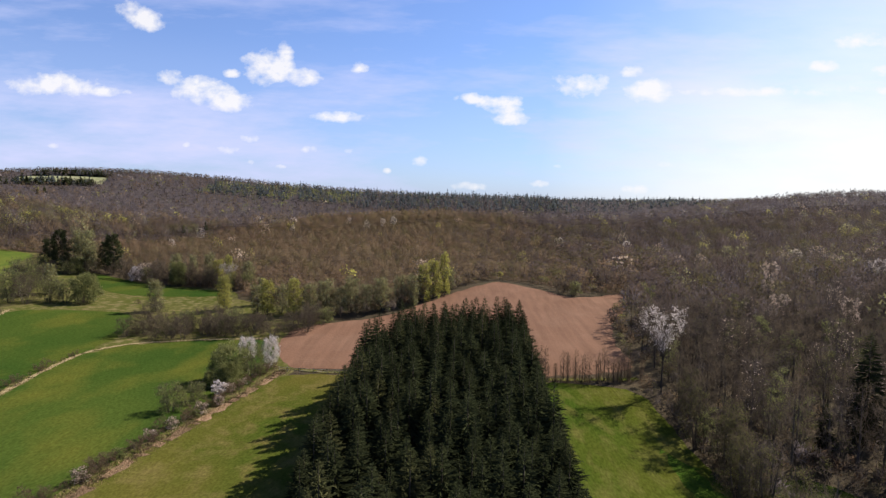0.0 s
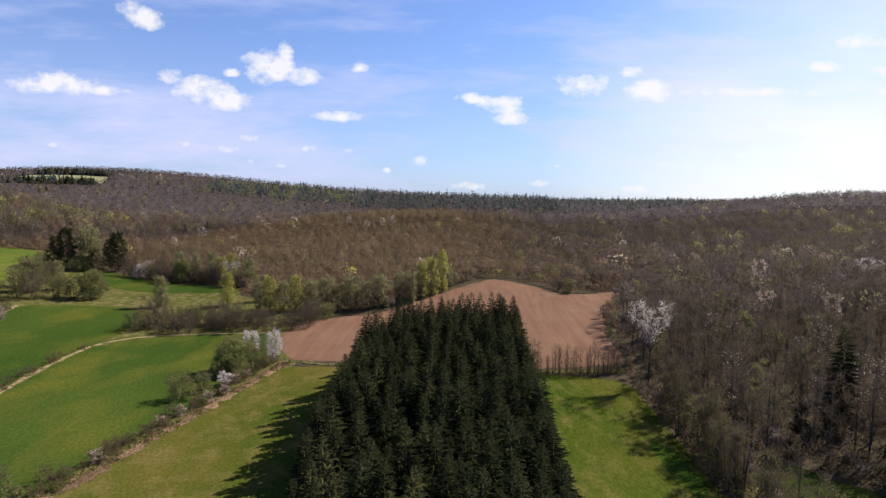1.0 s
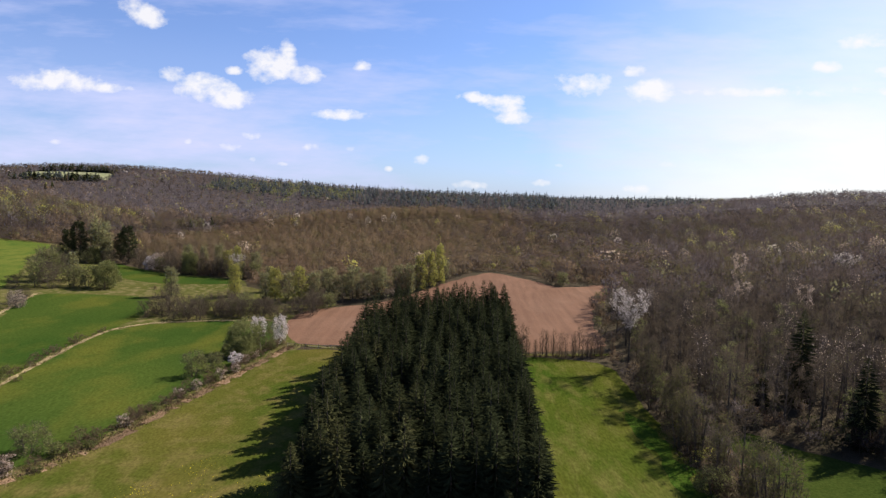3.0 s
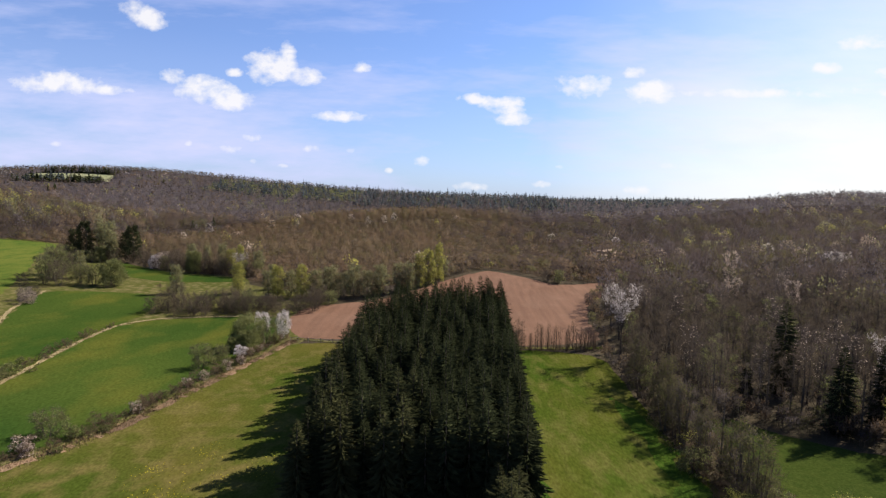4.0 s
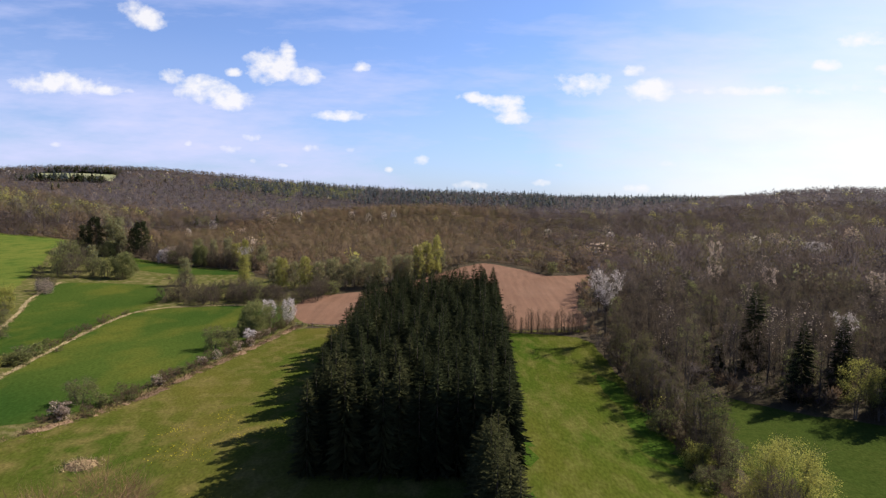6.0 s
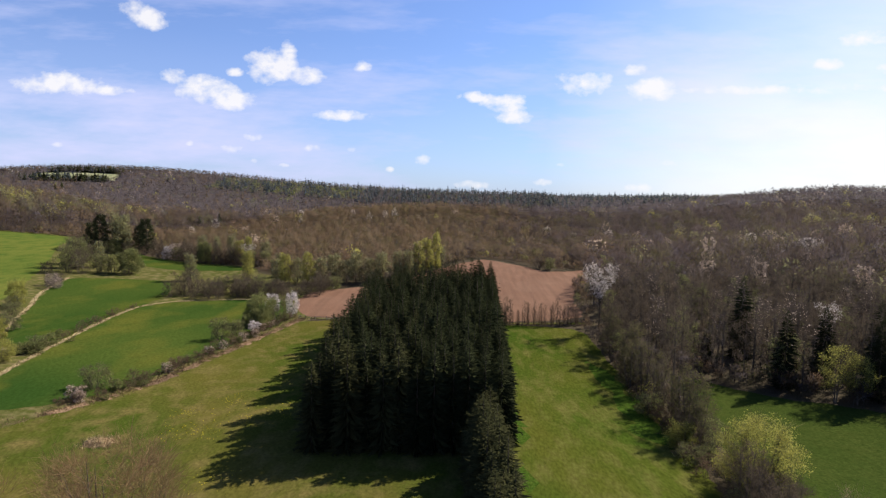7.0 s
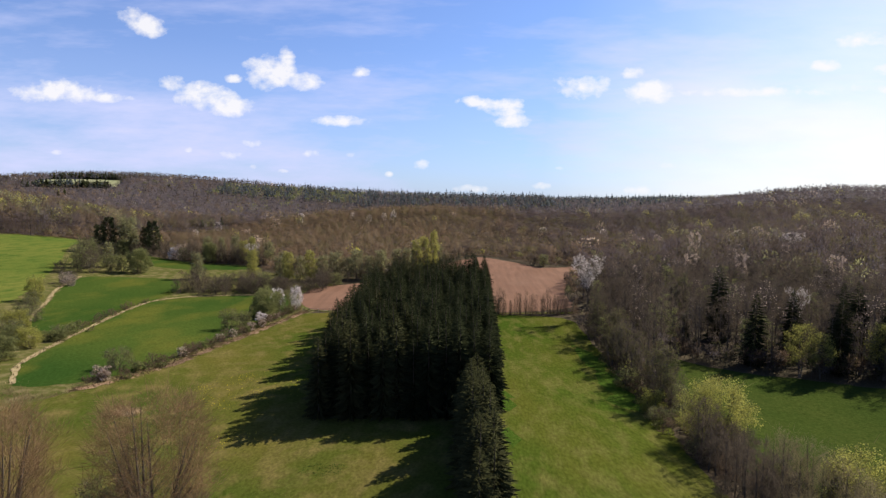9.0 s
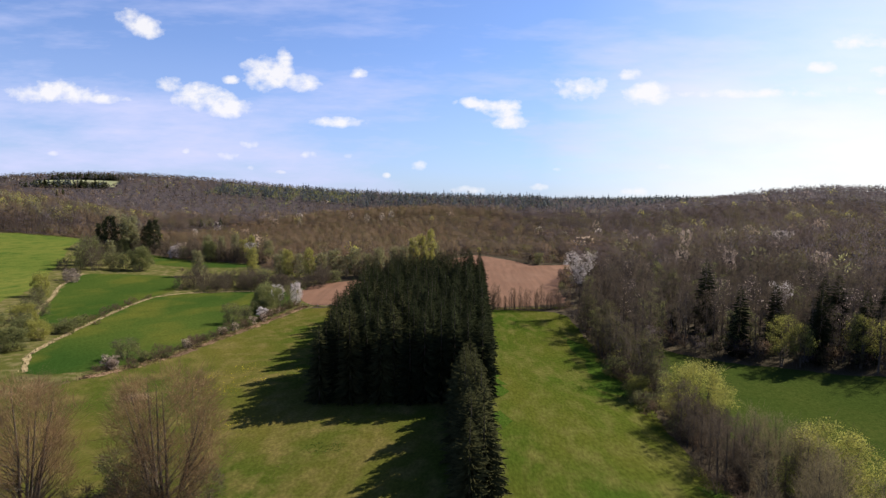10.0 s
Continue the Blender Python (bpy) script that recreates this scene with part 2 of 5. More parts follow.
M_WHITE = shade("white_blossom", ((0.62, 0.55, 0.52), (0.53, 0.47, 0.44), (0.71, 0.64, 0.61)), (0.2, 1.0), island=0.15, through_light=0.5, tone=0.34)
M_PINK = shade("faded_blossom", ((0.44, 0.34, 0.28), (0.38, 0.29, 0.22), (0.52, 0.43, 0.37)), (0.2, 1.0), island=0.2, through_light=0.5, tone=0.34)
M_NEEDLE = shade("spruce_needles", ((0.0225, 0.0265, 0.0125), (0.027, 0.031, 0.014), (0.036, 0.039, 0.017)), (0.10, 0.9), rough=0.8, island=0.30, thing=0.25, gloss=0.0, through_light=0.25)
M_NEEDLE_O = shade("olive_needles", ((0.038, 0.040, 0.017), (0.045, 0.045, 0.019), (0.057, 0.054, 0.023)), (0.10, 0.9), rough=0.8, island=0.30, thing=0.2, gloss=0.0, through_light=0.25)
M_PINE = shade("pine_needles", ((0.022, 0.028, 0.013), (0.029, 0.035, 0.015), (0.038, 0.043, 0.018)), (0.2, 1.2), rough=0.7, island=0.3, thing=0.15, gloss=0.0)
M_TWIG_H = shade("warm_brown_twigs", ((0.116, 0.076, 0.05), (0.096, 0.069, 0.045), (0.124, 0.091, 0.054)), (0.02, 0.12), island=0.08, through_light=0.5, tone=0.34)
# conifers of the far ridges, with the blue of distance haze in their colour
M_NEEDLE_HAZE = shade("haze_blue_needles", ((0.050, 0.060, 0.066), (0.058, 0.068, 0.074), (0.066, 0.076, 0.080)), (0.02, 0.1), rough=0.75, island=0.10, tone=0.2, through_light=0.45, cover=0.8)
M_BARK = shade("bark", ((0.08032, 0.06502, 0.05049), (0.05737, 0.04743, 0.03825), (0.1147, 0.09563, 0.0765)), (0.8, 5.0), bump=0.03, bump_scale=12, thing=0.2, stretch=(1, 1, 0.25))
M_WOOD = shade("grey_wood", ((0.1989, 0.176, 0.1454), (0.153, 0.1377, 0.1147), (0.2525, 0.2218, 0.1836)), (1.0, 8.0), thing=0.2)


# open sprays in the crowns of woods seen from afar, one for a whole bundle of twigs
OPEN_SPRAYS = [
    shade("brown_sprays", ((0.074, 0.054, 0.050), (0.060, 0.046, 0.045), (0.084, 0.064, 0.054)), (0.03, 0.15), island=0.10, through_light=0.5, tone=0.34, cover=0.55),
    # bluish tilt of the grey puts distance haze into the colour
    shade("grey_sprays", ((0.096, 0.079, 0.084), (0.084, 0.071, 0.078), (0.106, 0.088, 0.088)), (0.03, 0.15), island=0.14, through_light=0.4, tone=0.34, cover=0.55),
    shade("budding_sprays", ((0.088, 0.074, 0.033), (0.074, 0.064, 0.030), (0.106, 0.092, 0.038)), (0.05, 0.2), island=0.10, through_light=0.45, tone=0.34, cover=0.55),
    shade("fresh_sprays", ((0.30, 0.285, 0.070), (0.25, 0.24, 0.060), (0.35, 0.325, 0.088)), (0.10, 0.6), island=0.15, through_light=0.6, tone=0.25, cover=0.65),
    shade("white_sprays", ((0.52, 0.46, 0.43), (0.45, 0.39, 0.36), (0.60, 0.54, 0.51)), (0.2, 1.0), island=0.15, through_light=0.3, tone=0.25, cover=0.65),
    shade("faded_sprays", ((0.33, 0.25, 0.20), (0.28, 0.21, 0.16), (0.38, 0.31, 0.26)), (0.2, 1.0), island=0.2, through_light=0.3, tone=0.25, cover=0.65),
    M_NEEDLE, M_BARK,
    shade("leafy_sprays", ((0.225, 0.218, 0.100), (0.185, 0.182, 0.084), (0.260, 0.246, 0.118)), (0.10, 0.6), island=0.15, through_light=0.6, tone=0.3, cover=0.6),
    shade("warm_sprays", ((0.142, 0.093, 0.062), (0.118, 0.085, 0.055), (0.152, 0.112, 0.067)), (0.02, 0.12), island=0.08, through_light=0.5, tone=0.34, cover=0.55),
    M_NEEDLE_HAZE,
]


def plough_material():
    m = shade("ploughed_soil", ((0.134, 0.0735, 0.0475), (0.120, 0.0645, 0.0405), (0.145, 0.0825, 0.0540)), (0.02, 0.12), bump=0.0, grain=0.10)
    n, l = m.node_tree.nodes, m.node_tree.links
    bsdf = n["Principled BSDF"]
    tc = n.new("ShaderNodeTexCoord")
    w = n.new("ShaderNodeTexNoise")
    w.inputs["Scale"].default_value, w.inputs["Detail"].default_value = 1.0, 3.0
    mp = n.new("ShaderNodeMapping")
    mp.inputs["Rotation"].default_value, mp.inputs["Scale"].default_value = (0, 0, radians(19)), (0.55, 0.010, 1)
    l.new(tc.outputs["Object"], mp.inputs[0])
    l.new(mp.outputs[0], w.inputs[0])
    old = bsdf.inputs["Base Color"].links[0].from_socket
    x = n.new("ShaderNodeMix")
    x.data_type, x.blend_type = "RGBA", "MULTIPLY"
    r = n.new("ShaderNodeMapRange")
    l.new(w.outputs[0], r.inputs[0])
    r.inputs[1].default_value, r.inputs[2].default_value = 0.35, 0.65
    r.inputs[3].default_value, r.inputs[4].default_value = 0.88, 1.09
    g = n.new("ShaderNodeVectorMath")
    g.operation = "SCALE"
    l.new(old, g.inputs[0])
    l.new(r.outputs[0], g.inputs["Scale"])
    l.new(g.outputs[0], bsdf.inputs["Base Color"])
    nz = n.new("ShaderNodeTexNoise")
    nz.inputs["Scale"].default_value, nz.inputs["Detail"].default_value = 1.2, 6
    l.new(tc.outputs["Object"], nz.inputs[0])
    b = n.new("ShaderNodeBump")
    b.inputs["Distance"].default_value = 0.10
    l.new(nz.outputs[0], b.inputs["Height"])
    l.new(b.outputs[0], bsdf.inputs["Normal"])
    return m


M_SOIL = plough_material()

# ---- the lie of the land ----
# heights on a fan of knots: across (sideways over distance) and outwards (log of the distance)
KNOT_U, KNOT_V = np.linspace(-1.05, 1.05, 9), np.linspace(math.log(30), math.log(1650), 10)
RISE = np.array([
    [5.5, -1.9, -5.6, 4.3, 19.4, 10.9, 37.2, 53.9, 31.1, 24.5],
    [4.5, 1.3, 0.9, 4.9, 3.4, 2.6, 53.7, 53.9, 52.3, 110.8],
    [3.9, 1.0, -0.7, 0.3, 9.9, 0.0, 18.2, -34.1, 36.6, 147.3],
    [3.3, -1.2, -3.0, 0.6, 2.9, -12.3, 28.3, -44.8, 13.1, 71.5],
    [1.8, -1.0, -1.1, 4.4, -1.3, 5.9, 22.8, 8.2, 56.8, 30.8],
    [-1.5, 2.6, 9.3, 7.3, -9.3, 18.9, -34.9, -20.1, 64.4, 27.1],
    [-4.9, 1.2, 6.7, 2.2, -11.8, 24.3, 24.1, 45.8, 67.2, 21.6],
    [-6.6, -0.4, -1.3, -5.2, 11.9, 21.1, 1.8, 25.8, 40.9, 26.1],
    [-5.6, 9.8, 8.1, -9.8, 25.1, 39.9, -2.9, -12.7, 6.3, 29.7],
])
# single hills: middle, half width and depth, height
HILLS = [
    (-60, 555, 210, 80, 16.4),
    (-620, 1060, 260, 150, 25.3),
    (-260, 1160, 280, 150, 9.2),
    (560, 760, 220, 140, 21.0),
    (150, 820, 240, 110, -25.5),
    (20, 245, 32, 26, 4.8),
]
STEP_U, STEP_V = (KNOT_U[1] - KNOT_U[0]) * 0.8, (KNOT_V[1] - KNOT_V[0]) * 0.8


def heights(x, y):
    x, y = np.asarray(x, float), np.asarray(y, float)
    d = np.maximum(y + 80.0, 20.0)
    u, v = np.clip(x / d, -1.3, 1.3), np.clip(np.log(d), math.log(25), math.log(1750))
    a = np.exp(-0.5 * ((u[..., None] - KNOT_U) / STEP_U) ** 2)
    b = np.exp(-0.5 * ((v[..., None] - KNOT_V) / STEP_V) ** 2)
    z = np.einsum("...i,ij,...j->...", a, RISE, b) / (a.sum(-1) * b.sum(-1))
    for cx, cy, wide, deep, tall in HILLS:
        z = z + tall * np.exp(-0.5 * ((x - cx) / wide) ** 2 - 0.5 * ((y - cy) / deep) ** 2)
    return z


def height(x, y):
    return float(heights(np.array([x]), np.array([y]))[0])


def inside(poly, x, y):
    """Which of the points lie in the polygon."""
    x, y = np.asarray(x, float), np.asarray(y, float)
    odd = np.zeros(x.shape, bool)
    for (x0, y0), (x1, y1) in zip(poly, poly[1:] + poly[:1]):
        cross = ((y0 > y) != (y1 > y)) & (x < (x1 - x0) * (y - y0) / ((y1 - y0) or 1e-9) + x0)
        odd ^= cross
    return odd


def mesh_object(name, verts, faces, mats, index=None, parent=None, smooth=False, soft=None):
    me = bpy.data.meshes.new(name)
    me.from_pydata([tuple(v) for v in verts] if not isinstance(verts, np.ndarray) else verts.tolist(), [], faces if isinstance(faces, list) else faces.tolist())
    for m in mats if isinstance(mats, (list, tuple)) else [mats]:
        me.materials.append(m)
    if index is not None:
        me.polygons.foreach_set("material_index", np.asarray(index, np.int32))
    if soft is not None:
        n = me.attributes.new("custom_normal", "FLOAT_VECTOR", "POINT")
        n.data.foreach_set("vector", np.asarray(soft, np.float32).reshape(-1))
    if smooth:
        me.polygons.foreach_set("use_smooth", np.ones(len(me.polygons), bool))
    me.update()
    ob = new(name, me)
    if parent is not None:
        ob.parent = parent
    return ob


def spaced(lo, hi, step, far_lo, far_hi, grow=1.12):
    """Even steps between lo and hi, then growing ones out to the far ends."""
    mid = list(np.arange(lo, hi + 0.1, step))
    s, v = step, hi
    while v < far_hi:
        s *= grow
        v += s
        mid.append(v)
    s, v = step, lo
    while v > far_lo:
        s *= grow
        v -= s
        mid.insert(0, v)
    return np.array(mid)


def build_ground():
    xs, ys = spaced(-250, 140, 3.0, -4200, 4200), spaced(-80, 300, 3.0, -900, 4600)
    gx, gy = np.meshgrid(xs, ys)
    gz = heights(gx, gy)
    gz = gz - np.clip((np.hypot(gx, gy) - 1900) / 2000, 0, 1) * 25
    verts = np.stack([gx, gy, gz], -1).reshape(-1, 3)
    w = len(xs)
    i = (np.arange(len(ys) - 1)[:, None] * w + np.arange(w - 1)[None]).ravel()
    ob = mesh_object("ground", verts, np.stack([i, i + 1, i + w + 1, i + w], -1), M_LITTER, smooth=True)
    return tagged(ob, "brown leaf-littered ground rolling away under the woods", "ground", kind="structure")


build_ground()


def smooth_line(points, step=3.0, closed=False):
    """A rounded line through the points."""
    pts = [Vector((*p, 0)) for p in points]
    n, out = len(pts), []
    for i in range(n if closed else n - 1):
        p0, p1, p2, p3 = (pts[k % n] if closed else pts[min(max(k, 0), n - 1)] for k in (i - 1, i, i + 1, i + 2))
        count = max(1, int((p2 - p1).length / step))
        for k in range(count):
            t = k / count
            q = 0.5 * ((2 * p1) + (p2 - p0) * t + (2 * p0 - 5 * p1 + 4 * p2 - p3) * t * t + (3 * p1 - p0 - 3 * p2 + p3) * t**3)
            out.append((q.x, q.y))
    if not closed:
        out.append((pts[-1].x, pts[-1].y))
    return out


def field(name, label, category, outline, mat, lift=0.06, grid=3.0, ragged=0.35):
    """A sheet of crop, grass or soil that lies on the ground within the outline."""
    from mathutils.geometry import delaunay_2d_cdt
    rng = np.random.default_rng(len(outline) * 7 + int(abs(outline[0][0])))
    edge = [(x + rng.normal(0, ragged), y + rng.normal(0, ragged)) for x, y in smooth_line(outline, 2.0, True)]
    ex, ey = np.array(edge).T
    gx, gy = np.meshgrid(np.arange(ex.min(), ex.max(), grid), np.arange(ey.min(), ey.max(), grid))
    gx, gy = gx.ravel(), gy.ravel()
    keep = inside(edge, gx, gy)
    pts = [Vector(p) for p in edge] + [Vector((a, b)) for a, b in zip(gx[keep], gy[keep])]
    v, _, f, *_ = delaunay_2d_cdt(pts, [(i, (i + 1) % len(edge)) for i in range(len(edge))], [], 1, 1e-4)
    vx, vy = np.array([p.x for p in v]), np.array([p.y for p in v])
    ob = mesh_object(name, np.stack([vx, vy, heights(vx, vy) + lift], -1), [tuple(reversed(t)) if (v[t[1]] - v[t[0]]).cross(v[t[2]] - v[t[0]]) < 0 else tuple(t) for t in f], mat, smooth=True)
    return tagged(ob, label, category, kind="structure")


MEADOW = [(-41, 132), (-46, 112), (-50, 93), (-53, 73), (-57, 62), (-63, 50), (-76, 20), (-80, -75), (36, -75), (36.4, 19), (38.4, 40), (39.8, 55), (40.2, 72), (40.2, 94), (40.2, 112), (37.5, 125), (20, 130), (0, 134), (-28, 135)]
CROP_NEAR = [(-45, 136), (-48.5, 113), (-52, 94), (-55, 75), (-60, 63), (-71, 56), (-79, 66), (-83.8, 86), (-86.3, 98), (-89.8, 115), (-92.4, 130), (-92.8, 144), (-86.5, 155), (-72, 162), (-57, 165), (-47, 152)]
CROP_MID = [(-94.6, 147), (-94, 130), (-91.6, 115), (-88.5, 100), (-95, 91), (-101, 98), (-111, 116), (-119, 132), (-130, 152), (-139.5, 178), (-126, 187), (-107, 188), (-96, 164)]
CROP_FAR = [(-156, 252), (-129, 239), (-93, 232), (-91, 223), (-118, 217), (-136, 222)]
ROUGH = [(-140, 212), (-118, 213), (-90, 221), (-60, 200), (-66, 186), (-95, 176), (-104, 190), (-128, 190)]
CROP_LEFT = [(-240, 255), (-232, 274), (-209, 284), (-190, 245), (-168, 207), (-142, 157), (-128, 124), (-135, 95), (-260, 95)]
PLOUGH = [(-50, 168), (-44, 182), (-25, 191), (-10, 209), (-3, 218.5), (8, 230), (16.5, 239.5), (19, 240.5), (24, 237), (34, 229.5), (44, 221.5), (48, 222), (57, 227), (69, 237), (65, 215), (51, 185), (45, 160), (42, 139), (20, 134), (0, 137), (-28, 139), (-42, 143)]
SIDE_MEADOW = [(43, -75), (42, 20), (44, 40), (46, 62), (46, 82), (53, 88), (60, 82), (68, 76), (78, 70), (92, 62), (140, 42), (140, -75)]
PASTURE = [(-38, 142), (-46, 100), (-52, 70), (-62, 44), (-150, 44), (-262, 100), (-245, 258), (-209, 289), (-172, 262), (-129, 242), (-93, 235), (-78, 214), (-50, 203), (-40, 190), (-46, 165)]
field("rough_pasture", "rough grass between the crop fields and hedges", "grass", PASTURE, M_ROUGH, lift=0.03)
MEADOW_W = [(-41, 132), (-46, 112), (-50, 93), (-53, 73), (-57, 62), (-63, 50), (-76, 20), (-80, -75), (8.4, -75), (8.7, -40), (8.7, 20), (8.7, 60), (5, 100), (3, 134), (-28, 135)]
MEADOW_E = [(7.0, -75), (36, -75), (36.4, 19), (38.4, 40), (39.8, 55), (40.2, 72), (40.2, 94), (40.2, 112), (37.5, 125), (20, 130), (2.5, 134), (4.0, 100), (7.2, 60), (7.2, 20), (7.2, -40)]
field("meadow", "olive-green spring meadow beside the field hedge", "meadow", MEADOW_W, M_MEADOW_L, lift=0.12)
field("meadow", "sunlit yellowish-green meadow strip beside the wood", "meadow", MEADOW_E, M_MEADOW, lift=0.10)
LUSH = [[(35.5, 96), (38.4, 92), (38.4, 60), (36.6, 50), (34.6, 58), (35.2, 72), (33.8, 84)], [(13.6, 62), (15.6, 66), (15.8, 54), (14.2, 50)], [(32.5, -6), (32.2, 4), (33.6, 11), (35.0, 15), (36.8, 12), (37.5, 0), (36.5, -8)], [(13.2, 40), (15.0, 43), (15.4, 36), (13.6, 33)]]
for outline in LUSH:
    field("lush_grass", "patch of lush dark green grass in the meadow", "grass", outline, M_LUSH, lift=0.12, grid=1.0, ragged=0.9)
field("crop_field", "bright green young crop beside the hedge", "field", CROP_NEAR, M_CROP)
field("crop_field", "deep green young crop between shrub lines", "field", CROP_MID, M_CROP)
field("crop_field", "narrow green field below the wooded hill", "field", CROP_FAR, M_CROP)
field("rough_grass", "pale rough grass with dry tussocks", "grass", ROUGH, M_ROUGH)
field("crop_field", "light green sloping field with yellow streaks", "field", CROP_LEFT, M_CROP_L)
field("ploughed_field", "reddish-brown ploughed field with curved furrows", "field", PLOUGH, M_SOIL)
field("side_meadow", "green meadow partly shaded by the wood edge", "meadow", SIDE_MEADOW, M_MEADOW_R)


# ---- plants: shapes ----
def unit(v):
    return v / np.maximum(np.linalg.norm(v, axis=-1, keepdims=True), 1e-6)


def face_out(tris, middle, rng, loose=0.45):
    """Turns loose triangles outwards from a crown's middle and gives their points normals that way."""
    out = unit(tris.mean(1) - middle) + rng.normal(0, loose, (len(tris), 3)) * [1, 1, 0.7] + [0, 0, 0.25]
    out = unit(out)
    flat = np.cross(tris[:, 1] - tris[:, 0], tris[:, 2] - tris[:, 0])
    wrong = (flat * out).sum(-1) < 0
    tris = tris.copy()
    tris[wrong] = tris[wrong][:, [0, 2, 1]]
    return tris, np.repeat(out[:, None], 3, 1)


class Shape:
    """Points and faces of one part."""

    def __init__(self):
        self.v, self.f = [], []

    def tube(self, pts, radii, sides=4):
        start = len(self.v)
        for i, (p, r) in enumerate(zip(pts, radii)):
            way = (pts[min(i + 1, len(pts) - 1)] - pts[max(i - 1, 0)]).normalized()
            a = way.orthogonal().normalized()
            b = way.cross(a)
            for k in range(sides):
                t = 2 * math.pi * k / sides
                self.v.append(p + (a * math.cos(t) + b * math.sin(t)) * r)
        for i in range(len(pts) - 1):
            for k in range(sides):
                q, w = start + i * sides, (k + 1) % sides
                self.f.append((q + k, q + w, q + sides + w, q + sides + k))

    def blade(self, p, way, length, width, rng):
        side = way.cross(Vector(rng.normal(0, 1, 3)))
        side = side.normalized() * width * 0.5 if side.length > 1e-6 else Vector((width * 0.5, 0, 0))
        n = len(self.v)
        self.v += [p - side, p + side, p + way * length]
        self.f.append((n, n + 1, n + 2))

    def leaf(self, p, size, rng):
        a = Vector(rng.normal(0, 1, 3)).normalized()
        b = a.orthogonal().normalized()
        t = rng.uniform(0, 6.28)
        c = a.cross(b)
        b, c = b * math.cos(t) + c * math.sin(t), c * math.cos(t) - b * math.sin(t)
        n = len(self.v)
        self.v += [p - b * size - c * size * 0.5, p + b * size - c * size * 0.5, p + c * size]
        self.f.append((n, n + 1, n + 2))

    def part(self, name, mat, parent, label="", smooth=False, rounded=None):
        """rounded: the height of a crown's middle, from which its sprays face outwards."""
        if rounded is None:
            ob = mesh_object(name, [tuple(p) for p in self.v], self.f, mat, parent=parent, smooth=smooth)
        else:
            tris = np.array([tuple(p) for p in self.v]).reshape(-1, 3, 3)
            tris, normals = face_out(tris, np.array([0, 0, rounded]), np.random.default_rng(len(tris)))
            ob = mesh_object(name, tris.reshape(-1, 3), np.arange(len(tris) * 3).reshape(-1, 3), mat, parent=parent, soft=normals)
        return tagged(ob, label)


def root(name, label, category, group=""):
    return tagged(new(name), label, category, group)


def spruce(seed, h, label, full=1.0, low=0.05, mat=None, group="spruces of the plantation"):
    """A spruce: a trunk and whorls of drooping boughs, each with a spine and side sprays."""
    rng = np.random.default_rng(seed)
    tree = root("spruce_tree", label, "spruce tree", group)
    trunk, tris = Shape(), []
    trunk.tube([Vector((0, 0, -0.3)), Vector((0.04, 0, h * 0.3)), Vector((0, 0.05, h * 0.7)), Vector((0, 0, h * 0.98))], (0.2, 0.15, 0.08, 0.015), 6)
    z, turn = low * h, 0.0
    while z < h * 0.985:
        k = z / h
        reach = full * 2.75 * (1 - math.exp(-0.22 * (h - z))) + 0.06
        for i in range(11 if k < 0.75 else 8):
            turn += 2.399 + rng.normal(0, 0.3)
            r = reach * (rng.uniform(0.62, 1.08) if rng.random() < 0.85 else rng.uniform(1.05, 1.3))
            out = np.array([math.cos(turn), math.sin(turn), 0])
            side = np.array([-out[1], out[0], 0])
            # low boughs hang, high ones reach up, and the tips lift
            drop = np.array([0, 0, r * (-0.42 * (1 - k) ** 0.6 + 0.30 * k * k + rng.normal(0, 0.10))])
            p0 = np.array([0, 0, z + rng.normal(0, 0.12)])
            w = 0.055 + 0.068 * r
            mid, tip = p0 + out * r * 0.55 + drop * 0.75, p0 + out * r + drop + np.array([0, 0, 0.07 * r])
            sag = np.array([0, 0, -0.5 * w])
            tris.append([p0 + out * r * 0.15, mid + side * w + sag, tip])
            tris.append([p0 + out * r * 0.15, mid - side * w + sag, tip])
            for u in (0.45, 0.67, 0.88):
                s = side if rng.random() < 0.5 else -side
                q = p0 + out * r * u + drop * u
                tris.append([q - out * w * 0.55, q + out * w * 0.55, q + s * w * rng.uniform(1.3, 2.6) + out * w * rng.uniform(0.6, 1.6) + sag * rng.uniform(-0.6, 2.2)])
        z += 0.0285 * h * (1.0 - 0.5 * k) * rng.uniform(0.8, 1.2)
    tris.append([[-0.07, 0, h * 0.95], [0.07, 0, h * 0.95], [0, 0, h * 1.01]])
    trunk.part("trunk", M_BARK, tree, "grey-brown trunk", True)
    tris = np.array(tris)
    centre = tris.mean(1)
    out = unit(unit(centre * [1, 1, 0]) + rng.normal(0, 0.45, centre.shape) + [0, 0, 0.12])
    wrong = (np.cross(tris[:, 1] - tris[:, 0], tris[:, 2] - tris[:, 0]) * out).sum(-1) < 0
    tris[wrong] = tris[wrong][:, [0, 2, 1]]
    mesh_object("crown", tris.reshape(-1, 3), np.arange(len(tris) * 3).reshape(-1, 3), mat or M_NEEDLE, parent=tree, soft=np.repeat(out[:, None], 3, 1))
    return tree


